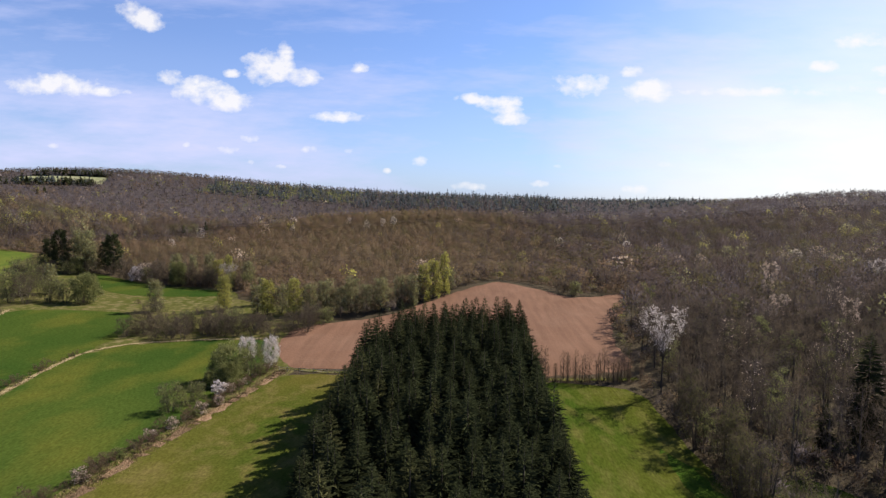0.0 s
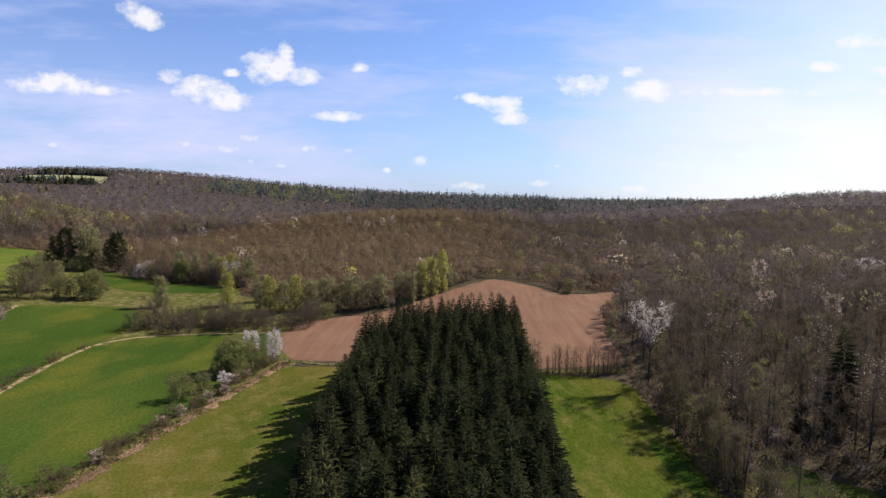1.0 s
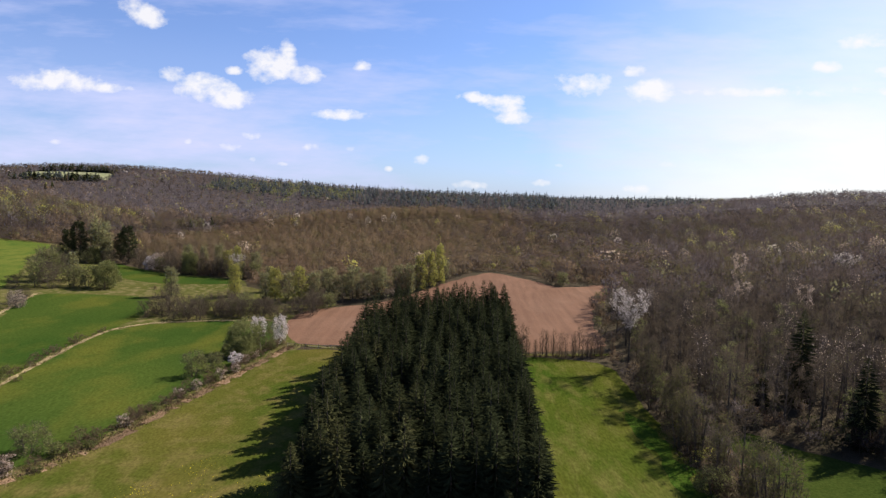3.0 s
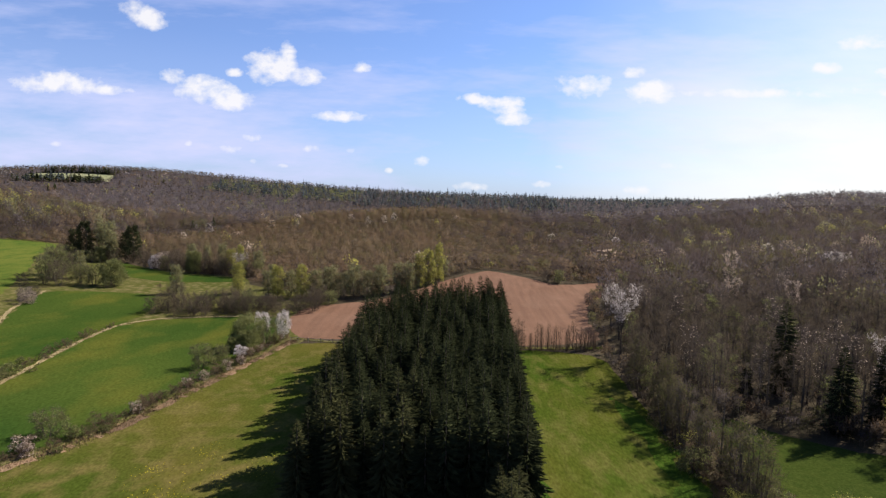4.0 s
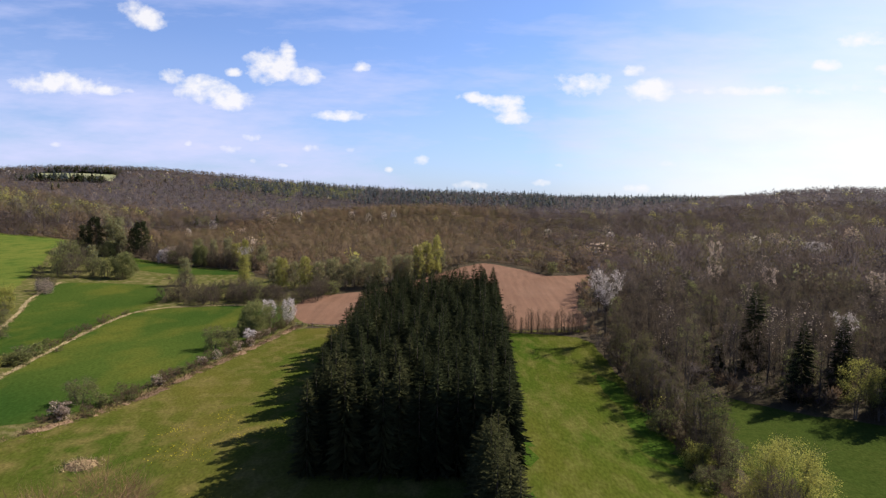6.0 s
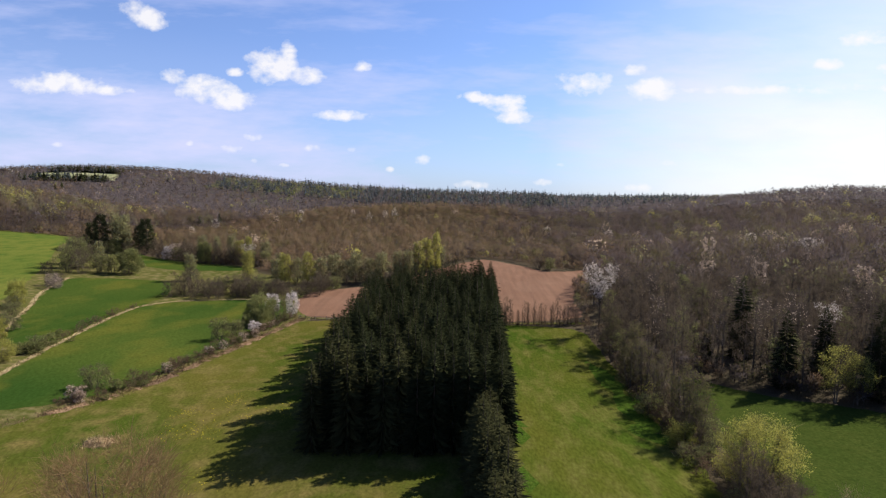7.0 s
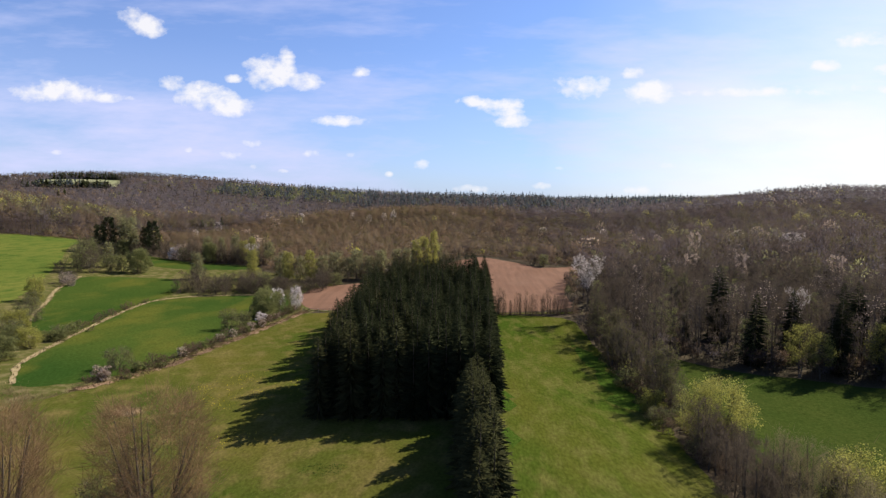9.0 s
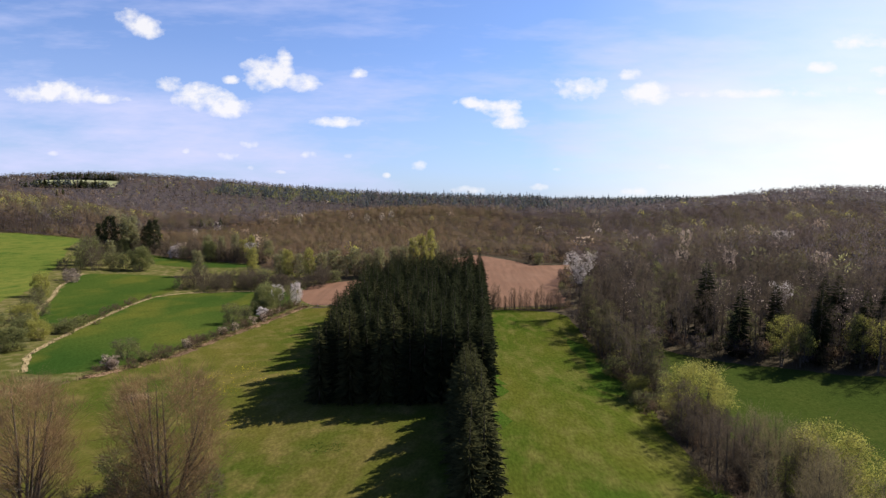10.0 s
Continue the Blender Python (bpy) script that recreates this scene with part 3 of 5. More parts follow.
def broadleaf(name, category, seed, h, width, label, group="", stems=1, clumps=16, low=0.3, up=0.6, twigs=60, twig_mat=None, twig_width=0.05, twig_long=1.0,
              leaves=0, leaf_size=0.12, leaf_mat=None, leaf_name="foliage", bark=None, full=0.6, simple=False, clump=0.19, thick=1.0, fan=0.0, limbs=False):
    """A tree or shrub: stems with limbs that end in clumps, a haze of twigs round each, and leaves, buds or blossom where it has them."""
    rng = np.random.default_rng(seed)
    tree = root(name, label, category, group)
    trunk = Shape()
    stem_shapes, limb_shapes = [], []
    sprays, greens = [], []
    sides = 3 if simple else 5
    feet, tops = [], []
    for s in range(stems):
        az, off = rng.uniform(0, 6.28), 0.0 if stems == 1 else rng.uniform(0.03, 0.08) * width
        foot = Vector((math.cos(az) * off, math.sin(az) * off, -0.25))
        lean = (0.02 if stems == 1 else rng.uniform(0.10, 0.30)) * width
        top = Vector((math.cos(az) * lean, math.sin(az) * lean, h * (0.9 if s == 0 else rng.uniform(0.68, 0.88))))
        mid = foot.lerp(top, 0.45) + Vector((rng.normal(0, 0.012) * h, rng.normal(0, 0.012) * h, 0.02 * h))
        r = (0.0125 if stems == 1 else 0.0105) * h * thick
        if limbs:
            trunk = Shape()
            stem_shapes.append(trunk)
        trunk.tube([foot, foot.lerp(mid, 0.5), mid, mid.lerp(top, 0.55), top], (r * 1.15, r * 0.9, r * 0.65, r * 0.4, r * 0.1), sides)
        feet.append((foot, mid, top))
    turn = rng.uniform(0, 6.28)
    for c in range(clumps):
        k = low + (0.90 - low) * (c + rng.uniform(0.2, 0.8)) / clumps
        turn += 2.399 + rng.normal(0, 0.3)
        t = (k - low) / max(0.9 - low, 0.01)
        reach = 0.5 * width * math.sin(math.pi * (0.22 + 0.68 * t)) ** full * rng.uniform(0.35, 0.82) * (1 + fan * (t - 0.6))
        middle = Vector((math.cos(turn) * reach, math.sin(turn) * reach, k * h))
        size = clump * width * rng.uniform(0.75, 1.25)
        foot, mid, top = near = min(feet, key=lambda f: (f[2].xy - middle.xy).length + rng.uniform(0, 0.1) * width)
        if limbs:
            trunk = Shape()
            limb_shapes.append((feet.index(near), trunk))
        u = max(0.05, k - rng.uniform(0.12, 0.25))
        base = foot.lerp(mid, u / 0.45) if u < 0.45 else mid.lerp(top, min(1.0, (u - 0.45) / 0.45))
        bend = base.lerp(middle, 0.55) + Vector((rng.normal(0, 0.02) * h, rng.normal(0, 0.02) * h, -0.015 * h))
        rb = 0.0042 * h * (1.15 - t) * thick
        trunk.tube([base, bend, middle], (max(rb, 0.02), max(rb * 0.7, 0.014), 0.008), 3)
        m = np.array(middle)
        n = int(twigs)
        start = m + rng.normal(0, 0.30 * size, (n, 3))
        way = unit(rng.normal(0, 1, (n, 3)) * [0.7, 0.7, 0.5] + [0, 0, up] + (start - m) / size * 0.9 + unit(m * [1, 1, 0]) * 0.35)
        side = unit(np.cross(way, rng.normal(0, 1, (n, 3)))) * (0.5 * twig_width * rng.uniform(0.6, 1.3, (n, 1)))
        tris = np.stack([start - side, start + side, start + way * (size * twig_long * rng.uniform(0.45, 1.25, (n, 1)))], 1)
        sprays.append(face_out(tris, 0.6 * m + 0.4 * np.array([0, 0, 0.45 * h]) - [0, 0, 0.3 * size], rng, 0.35))
        if leaves:
            n = int(leaves)
            spot = m + unit(rng.normal(0, 1, (n, 3))) * (size * rng.uniform(0.25, 1.0, (n, 1))) * [1, 1, 0.85]
            a = unit(rng.normal(0, 1, (n, 3)))
            b = unit(np.cross(a, rng.normal(0, 1, (n, 3))))
            ls = leaf_size * rng.uniform(0.6, 1.4, (n, 1))
            tris = np.stack([spot - a * ls - b * ls * 0.5, spot + a * ls - b * ls * 0.5, spot + b * ls], 1)
            greens.append(face_out(tris, 0.75 * m + 0.25 * np.array([0, 0, 0.45 * h]), rng, 0.3))
    if limbs:
        stems_made = [q.part("stem", bark or M_BARK, tree, "grey-brown stem", True) for q in stem_shapes]
        for at_stem, q in limb_shapes:
            q.part("limb", bark or M_BARK, stems_made[at_stem], "", True)
    else:
        trunk.part("trunk", bark or M_BARK, tree, "", True)
    for part_name, some, mat in (("crown", sprays, twig_mat or M_TWIG), (leaf_name, greens, leaf_mat or M_FRESH)):
        if some:
            tris, out = np.concatenate([t for t, _ in some]), np.concatenate([o for _, o in some])
            mesh_object(part_name, tris.reshape(-1, 3), np.arange(len(tris) * 3).reshape(-1, 3), mat, parent=tree, soft=out)
    return tree


def stand(ob, x, y, turn=0.0, size=1.0, tall=1.0, sink=0.1):
    """Puts a thing on the ground."""
    ob.matrix_basis = pose(x, y, height(x, y) - sink, 0, 0, turn) @ Matrix.Diagonal((size, size, size * tall, 1))
    return ob


def again(ob, x, y, turn=0.0, size=1.0, tall=1.0, sink=0.1, label=""):
    """A copy of a thing, put on the ground."""
    keep = ob.matrix_basis.copy()
    ob.matrix_basis = Matrix.Identity(4)
    c = copy_thing(ob, pose(x, y, height(x, y) - sink, 0, 0, turn) @ Matrix.Diagonal((size, size, size * tall, 1)))
    ob.matrix_basis = keep
    return tagged(c, label)


class Nursery:
    """Kinds of a plant: the first use stands the plant itself, later ones copies."""

    def __init__(self, plants):
        self.plants, self.used = plants, [False] * len(plants)

    def put(self, k, x, y, **how):
        k %= len(self.plants)
        if self.used[k]:
            return again(self.plants[k], x, y, **how)
        self.used[k] = True
        label = how.pop("label", "")
        return tagged(stand(self.plants[k], x, y, **how), label)


# ---- the spruce plantation ----
DARK = "dark green spruce in a dense planted block"
OLIVE = "olive-tinged spruce in a dense planted block"
spruces = Nursery([spruce(10 + i, 16.0, DARK, f) for i, f in enumerate((1.0, 0.90, 1.1, 0.98))] + [spruce(14 + i, 16.0, OLIVE, f, mat=M_NEEDLE_O) for i, f in enumerate((1.0, 1.08))])
inner = Nursery([spruce(20 + i, 16.0, DARK, f, 0.55) for i, f in enumerate((1.0, 0.90, 1.12, 1.04))] + [spruce(24 + i, 16.0, OLIVE, f, 0.55, mat=M_NEEDLE_O) for i, f in enumerate((1.0, 1.08))])
rng = np.random.default_rng(5)
ROWS = np.arange(48.2, 138.5, 3.6)
for i, row_y in enumerate(ROWS):
    for j, side in enumerate(np.linspace(0, 1, 12)):
        left = -15.6 - 1.9 * min(1.0, (row_y - 48.2) / 26) + 0.24 * max(0.0, row_y - 117)
        row_x = left + side * (12.0 + 0.034 * (row_y - 53) - left)
        edge = min(j, 11 - j, i, len(ROWS) - 1 - i)
        if rng.random() < 0.03 and edge > 0:
            continue
        x, y = row_x + rng.normal(0, 0.25 if edge == 0 else 0.65), row_y + rng.normal(0, 0.6)
        tall = rng.uniform(0.90, 1.06) + 0.0014 * (row_y - 51) - (0.04 if edge == 0 else 0)
        # a lane of lower trees that lets the sun through to the meadow
        if abs(0.588 * x - 0.809 * y + 66.8) < 2.3 and x < -6:
            tall *= 0.52
        olive = rng.random() < (0.40 if row_y < 62 and x < -2 else 0.08)
        (inner if edge > 1 else spruces).put(int(rng.integers(4, 6)) if olive else int(rng.integers(4)), x, y, turn=rng.uniform(0, 360), size=rng.uniform(0.92, 1.08), tall=tall)
row_spruces = Nursery([spruce(30 + i, 13.6, "olive-green spruce in a narrow row beyond the block", f, mat=M_NEEDLE_O) for i, f in enumerate((0.98, 1.08, 0.92))])
for i, row_y in enumerate(np.arange(8.0, 46.0, 1.85)):
    row_spruces.put(int(rng.integers(3)), 8.8 + (0.75 if i % 2 else -0.75) + rng.normal(0, 0.25), row_y + rng.normal(0, 0.3), turn=rng.uniform(0, 360), size=rng.uniform(0.88, 1.0), tall=rng.uniform(0.92, 1.05) * (1.0 if row_y < 36 else 0.8))

# ---- woods ----
OPEN = [(-700, 240), (-240, 268), (-209, 290), (-172, 264), (-155, 258), (-129, 243), (-93, 236), (-80, 216), (-50, 205), (-25, 200), (-3, 220), (19, 247), (37, 238), (46, 226), (73, 239), (68, 215),
        (54, 185), (48, 160), (47, 138), (46, 125), (47, 86), (54, 89), (62, 83), (70, 77), (80, 71), (94, 63), (150, 42), (150, -400), (-700, -400)]


def tri_mesh(name, tris, index, mats, normals, tone=None):
    """One mesh of loose triangles."""
    me = bpy.data.meshes.new(name)
    n = len(tris)
    me.vertices.add(3 * n)
    me.vertices.foreach_set("co", tris.reshape(-1).astype(np.float32))
    me.loops.add(3 * n)
    me.loops.foreach_set("vertex_index", np.arange(3 * n, dtype=np.int32))
    me.polygons.add(n)
    me.polygons.foreach_set("loop_start", np.arange(0, 3 * n, 3, dtype=np.int32))
    for m in mats:
        me.materials.append(m)
    me.polygons.foreach_set("material_index", index.astype(np.int32))
    me.update(calc_edges=True)
    n = me.attributes.new("custom_normal", "FLOAT_VECTOR", "POINT")
    n.data.foreach_set("vector", normals.reshape(-1).astype(np.float32))
    if tone is not None:
        me.attributes.new("tone", "FLOAT", "POINT").data.foreach_set("value", np.repeat(tone, 3).astype(np.float32))
    return new(name, me)


def crown_template(rng, n, slim, size, low=0.25, spread=0.30, up=1.0, shell=0.7):
    """A lobed crown of loose blades, one unit high: slim sprays of twigs or broad leafy ones, most of them near its skin."""
    way = unit(rng.normal(0, 1, (n, 3)) * [1, 1, 0.9] + [0, 0, 0.25])
    lobes = unit(rng.normal(0, 1, (7, 3)) + [0, 0, 0.3])
    bulge = 0.60 + 0.45 * np.clip((way @ lobes.T).max(1), 0, 1) ** 3
    deep = np.where(rng.random(n) < shell, rng.uniform(0.82, 1.04, n), rng.uniform(0.3, 0.85, n)) * bulge
    middle = np.array([0, 0, 0.5 * (low + 0.96)])
    c = middle + way * deep[:, None] * [spread, spread, 0.5 * (0.96 - low)]
    grow = unit(rng.normal(0, 0.6, (n, 3)) + way * 0.7 + [0, 0, up])
    side = unit(np.cross(grow, rng.normal(0, 1, (n, 3)))) * slim * size * rng.uniform(0.6, 1.4, (n, 1))
    tip = c + grow * size * rng.uniform(0.6, 1.4, (n, 1))
    crown = np.stack([c - side, c + side, tip], 1)
    lean = rng.normal(0, 0.02, 2)
    stem = np.array([[[-0.007, 0, -0.03], [0.007, 0, -0.03], [lean[0], lean[1], 0.85]], [[0, -0.007, -0.03], [0, 0.007, -0.03], [lean[0], lean[1], 0.85]]])
    crown, out = face_out(crown, middle - [0, 0, 0.1], rng, 0.15)
    if n < 30:
        return crown, np.zeros(n, int), out
    return np.concatenate([crown, stem]), np.r_[np.zeros(n, int), 1, 1], np.concatenate([out, np.tile([0.0, -0.8, 0.6], (2, 3, 1))])


def conifer_template(rng, n):
    z = 1 - np.sqrt(rng.uniform(0, 1, n)) * 0.92
    az = rng.uniform(0, 6.28, n)
    r = 0.17 * (1 - z) ** 0.85
    out = np.stack([np.cos(az), np.sin(az), np.zeros(n)], -1)
    side = np.stack([-np.sin(az), np.cos(az), np.zeros(n)], -1) * (0.035 + 0.35 * r)[:, None]
    a = np.stack([np.zeros(n), np.zeros(n), z + 0.05], -1) + out * (0.25 * r)[:, None]
    tip = out * (r * rng.uniform(0.8, 1.25, n))[:, None] + np.stack([np.zeros(n), np.zeros(n), z - 0.05], -1)
    tris = np.concatenate([np.stack([a, tip - side, tip + side], 1), [[[-0.02, 0, 0.8], [0.02, 0, 0.8], [0, 0, 1.03]]]])
    tris, out = face_out(tris, np.array([0, 0, 0.3]), rng, 0.15)
    return tris, np.zeros(n + 1, int), out


WOOD_MATS = [M_TWIG, M_TWIG_G, M_BUD, M_FRESH, M_WHITE, M_PINK, M_NEEDLE, M_BARK, M_LEAF, M_TWIG_H, M_NEEDLE_HAZE]
KINDS = {"brown": 0, "grey": 1, "olive": 2, "fresh": 3, "white": 4, "pink": 5, "conifer": 6, "leafy": 8, "warm": 9, "haze_blue": 10}


def templates(seed, n, size, slim=0.12, low=0.25, wide=0.29, up=0.9):
    rng = np.random.default_rng(seed)
    made = {}
    for kind in KINDS:
        for v in range(4):
            if kind in ("conifer", "haze_blue"):
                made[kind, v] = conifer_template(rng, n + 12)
            elif kind in ("brown", "grey", "warm"):
                made[kind, v] = crown_template(rng, n, slim, size, low, wide, up)
            else:
                made[kind, v] = crown_template(rng, int(n * 1.2), slim * 1.6, size * 0.6, low, wide * 0.95, 0.3, 0.85)
    return made


def young(x, y):
    """How tall the young hill wood stands beside the old woods."""
    return 0.52 + 0.48 * np.maximum(np.clip((x - 30) / 80, 0, 1), np.clip((y - 480) / 90, 0, 1))


def canopy(zone, holes, step, seed, mat):
    """The closed mass of twigs below the tree tops of a wood: a bumpy sheet that comes down to the ground at the wood's edges."""
    zx, zy = np.array(zone).T
    gx, gy = np.meshgrid(np.arange(zx.min(), zx.max(), step), np.arange(zy.min(), zy.max(), step))
    shape, gx, gy = gx.shape, gx.ravel(), gy.ravel()
    rng = np.random.default_rng(seed)
    gx, gy = gx + rng.normal(0, 0.2 * step, gx.shape), gy + rng.normal(0, 0.2 * step, gy.shape)
    far = np.full(gx.shape, 1e9)
    for poly in (OPEN, FAR_PASTURE):
        for (x0, y0), (x1, y1) in zip(poly, poly[1:] + poly[:1]):
            dx, dy = x1 - x0, y1 - y0
            t = np.clip(((gx - x0) * dx + (gy - y0) * dy) / (dx * dx + dy * dy + 1e-9), 0, 1)
            far = np.minimum(far, np.hypot(gx - x0 - t * dx, gy - y0 - t * dy))
    ok = inside(zone, gx, gy)
    for poly in holes:
        ok &= ~inside(poly, gx, gy)
    rise = np.clip(far / 13.0, 0, 1) ** 1.3 * ok
    bump = np.array([noise.noise((x / 7.0, y / 7.0, seed)) + 0.6 * noise.noise((x / 3.1, y / 3.1, seed + 5)) for x, y in zip(gx, gy)])
    tall = np.where(inside(hill_zone, gx, gy), 4.6 * young(gx, gy), 6.0)
    z = heights(gx, gy) + tall * rise * (1 + 0.22 * bump)
    pts = np.stack([gx, gy, z], -1).reshape(*shape, 3)
    ok = ok.reshape(shape)
    quad = ok[:-1, :-1] & ok[1:, :-1] & ok[:-1, 1:] & ok[1:, 1:]
    du, dv = np.gradient(pts, axis=1), np.gradient(pts, axis=0)
    out = unit(np.cross(du, dv))
    a, b, c, d = (np.s_[:-1, :-1], np.s_[:-1, 1:], np.s_[1:, 1:], np.s_[1:, :-1])
    tris = np.concatenate([np.stack([pts[a][quad], pts[b][quad], pts[c][quad]], 1), np.stack([pts[a][quad], pts[c][quad], pts[d][quad]], 1)])
    outs = np.concatenate([np.stack([out[a][quad], out[b][quad], out[c][quad]], 1), np.stack([out[a][quad], out[c][quad], out[d][quad]], 1)])
    return tris, outs, np.where(inside(hill_zone, tris[:, 0, 0], tris[:, 0, 1]), 9, mat)


def plant_wood(name, label, spots, kinds, tall, made, seed, below=None, mats=None):
    """Joins many small trees to one thing: spots are x, y; kinds and heights go with them; below is the twig mass under the tops."""
    rng = np.random.default_rng(seed)
    all_tris, all_mats, all_out, all_tone = [], [], [], []
    mood = np.clip(rng.normal(0, 0.5, len(spots)) + 0.9 * blotch(spots, 24, seed) + 0.5 * blotch(spots, 9, seed + 3), -1.5, 1.6)
    z = heights(spots[:, 0], spots[:, 1])
    variant = rng.integers(0, 4, len(spots))
    for (kind, v), (tris, bark, out) in made.items():
        pick = np.where((kinds == KINDS[kind]) & (variant == v))[0]
        if not len(pick):
            continue
        t, h = rng.uniform(0, 6.28, len(pick)), tall[pick]
        w = h * rng.uniform(0.85, 1.25, len(pick)) * (1.4 if kind in ("conifer", "haze_blue") else 1.0)
        c, s = np.cos(t) * w, np.sin(t) * w
        x, y = tris[None, ..., 0], tris[None, ..., 1]
        g = np.stack([x * c[:, None, None] - y * s[:, None, None] + spots[pick, 0][:, None, None],
                      x * s[:, None, None] + y * c[:, None, None] + spots[pick, 1][:, None, None],
                      tris[None, ..., 2] * h[:, None, None] + z[pick][:, None, None]], -1)
        all_tris.append(g.reshape(-1, 3, 3))
        c, s, x, y = np.cos(t)[:, None, None], np.sin(t)[:, None, None], out[None, ..., 0], out[None, ..., 1]
        all_out.append(np.stack([x * c - y * s, x * s + y * c, np.broadcast_to(out[None, ..., 2], (len(pick), *out.shape[:2]))], -1).reshape(-1, 3, 3))
        all_mats.append(np.tile(np.where(bark == 1, 7, KINDS[kind]), len(pick)))
        all_tone.append(np.repeat(mood[pick], len(tris)))
    if below is not None:
        all_tris.append(below[0])
        all_out.append(below[1])
        all_mats.append(below[2])
        all_tone.append(np.zeros(len(below[2])))
    ob = tri_mesh(name, np.concatenate(all_tris), np.concatenate(all_mats), mats or WOOD_MATS, np.concatenate(all_out), np.concatenate(all_tone))
    return tagged(ob, label, "woodland", kind="stuff")


def jittered(rng, x0, x1, y0, y1, step):
    gx, gy = np.meshgrid(np.arange(x0, x1, step), np.arange(y0, y1, step))
    p = np.stack([gx.ravel(), gy.ravel()], -1)
    return p + rng.uniform(-0.48, 0.48, p.shape) * step


def in_view(p, more=25.0):
    return np.abs(p[:, 0] - 3) < 0.80 * (p[:, 1] + 50) + more


def blotch(p, scale, seed):
    return np.array([noise.noise((x / scale + seed, y / scale, seed)) for x, y in p])


def choose(rng, p, shares):
    names = list(shares)
    k = rng.choice(len(names), len(p), p=np.array([shares[n] for n in names]) / sum(shares.values()))
    return np.array([KINDS[n] for n in names])[k]


MID_WOODS = [(-440, 190), (-440, 620), (480, 620), (480, 60), (40, 60), (40, 190)]
MID_HOLE = [(-430, 190), (-430, 610), (470, 610), (470, 60), (40, 60), (40, 190)]
FAR_PASTURE = [(-668, 884), (-738, 975), (-728, 1002), (-612, 1012), (-585, 962), (-572, 926)]
hill_zone = [(-230, 275), (-60, 196), (60, 196), (120, 300), (110, 420), (60, 560), (-120, 600), (-200, 500)]
FAR = [(-1150, 255), (-1150, 1420), (1150, 1420), (1150, 255)]
NEAR_WOOD = [(44, 60), (44, 150), (60, 168), (120, 168), (120, 40)]
NEAR_CORE = [(44, 60), (44, 135), (60, 148), (104, 148), (104, 40)]
rng = np.random.default_rng(11)
# young brown wood on the round hill behind the ploughed field
p = jittered(rng, -230, 150, 196, 600, 4.8)
p = p[inside(hill_zone, p[:, 0], p[:, 1]) & ~inside(OPEN, p[:, 0], p[:, 1]) & in_view(p)]
k = choose(rng, p, {"warm": 76, "olive": 23, "fresh": 0.2, "pink": 0.2})
k[(k == 9) & (rng.random(len(p)) < np.clip((p[:, 0] + 20) / 110, 0.05, 0.9))] = KINDS["brown"]
h = rng.uniform(10.0, 15.5, len(p)) * young(p[:, 0], p[:, 1]) * (1 + 0.2 * blotch(p, 40, 3))
h[np.isin(k, [4, 5, 3])] *= 1.25
plant_wood("hill_wood", "young brown leafless wood with olive buds on a round hill", p, k, h, templates(1, 58, 0.135, 0.30, 0.08, 0.40, 0.05), 2, canopy(MID_WOODS, [OPEN, NEAR_WOOD], 4.2, 2, 0), OPEN_SPRAYS)
# tall mixed wood on the slope and in the hollow
p = np.concatenate([jittered(rng, 40, 480, 60, 520, 6.3), jittered(rng, -420, -120, 250, 520, 6.6)])
keep = ~inside(OPEN, p[:, 0], p[:, 1]) & ~inside(hill_zone, p[:, 0], p[:, 1]) & ~inside(NEAR_CORE, p[:, 0], p[:, 1]) & in_view(p)
p = p[keep]
k = choose(rng, p, {"brown": 56, "grey": 18, "olive": 13, "fresh": 0.3, "leafy": 2.0, "pink": 0.25})
patch = blotch(p, 38, 4) + 0.5 * blotch(p, 14, 6) + rng.normal(0, 0.18, len(p))
k[(patch > 0.24) & np.isin(k, [0, 1]) & (rng.random(len(p)) < 0.7)] = KINDS["olive"]
k[(patch < -0.12) & np.isin(k, [1, 2]) & (rng.random(len(p)) < 0.8)] = KINDS["brown"]
h = rng.uniform(10.5, 15.5, len(p)) * np.where(p[:, 0] < -100, 1.15, 1.0)
h[np.isin(k, [3, 4, 5])] *= 1.15
k[np.isin(k, [3, 4, 5]) & (p[:, 0] > 0) & (p[:, 1] < 300)] = KINDS["olive"]
left_side = (p[:, 0] < -100) & (k == 0) & (rng.random(len(p)) < 0.5)
k[left_side] = KINDS["warm"]
birch = inside([(-420, 300), (-420, 480), (-270, 480), (-240, 320)], p[:, 0], p[:, 1]) & (rng.random(len(p)) < 0.22)
k[birch] = np.where(rng.random(birch.sum()) < 0.75, KINDS["leafy"], KINDS["fresh"])
plant_wood("slope_wood", "mixed leafless wood with budding trees on a slope", p, k, h, templates(2, 84, 0.10, 0.19, 0.20, 0.29, 0.45), 3, mats=OPEN_SPRAYS)
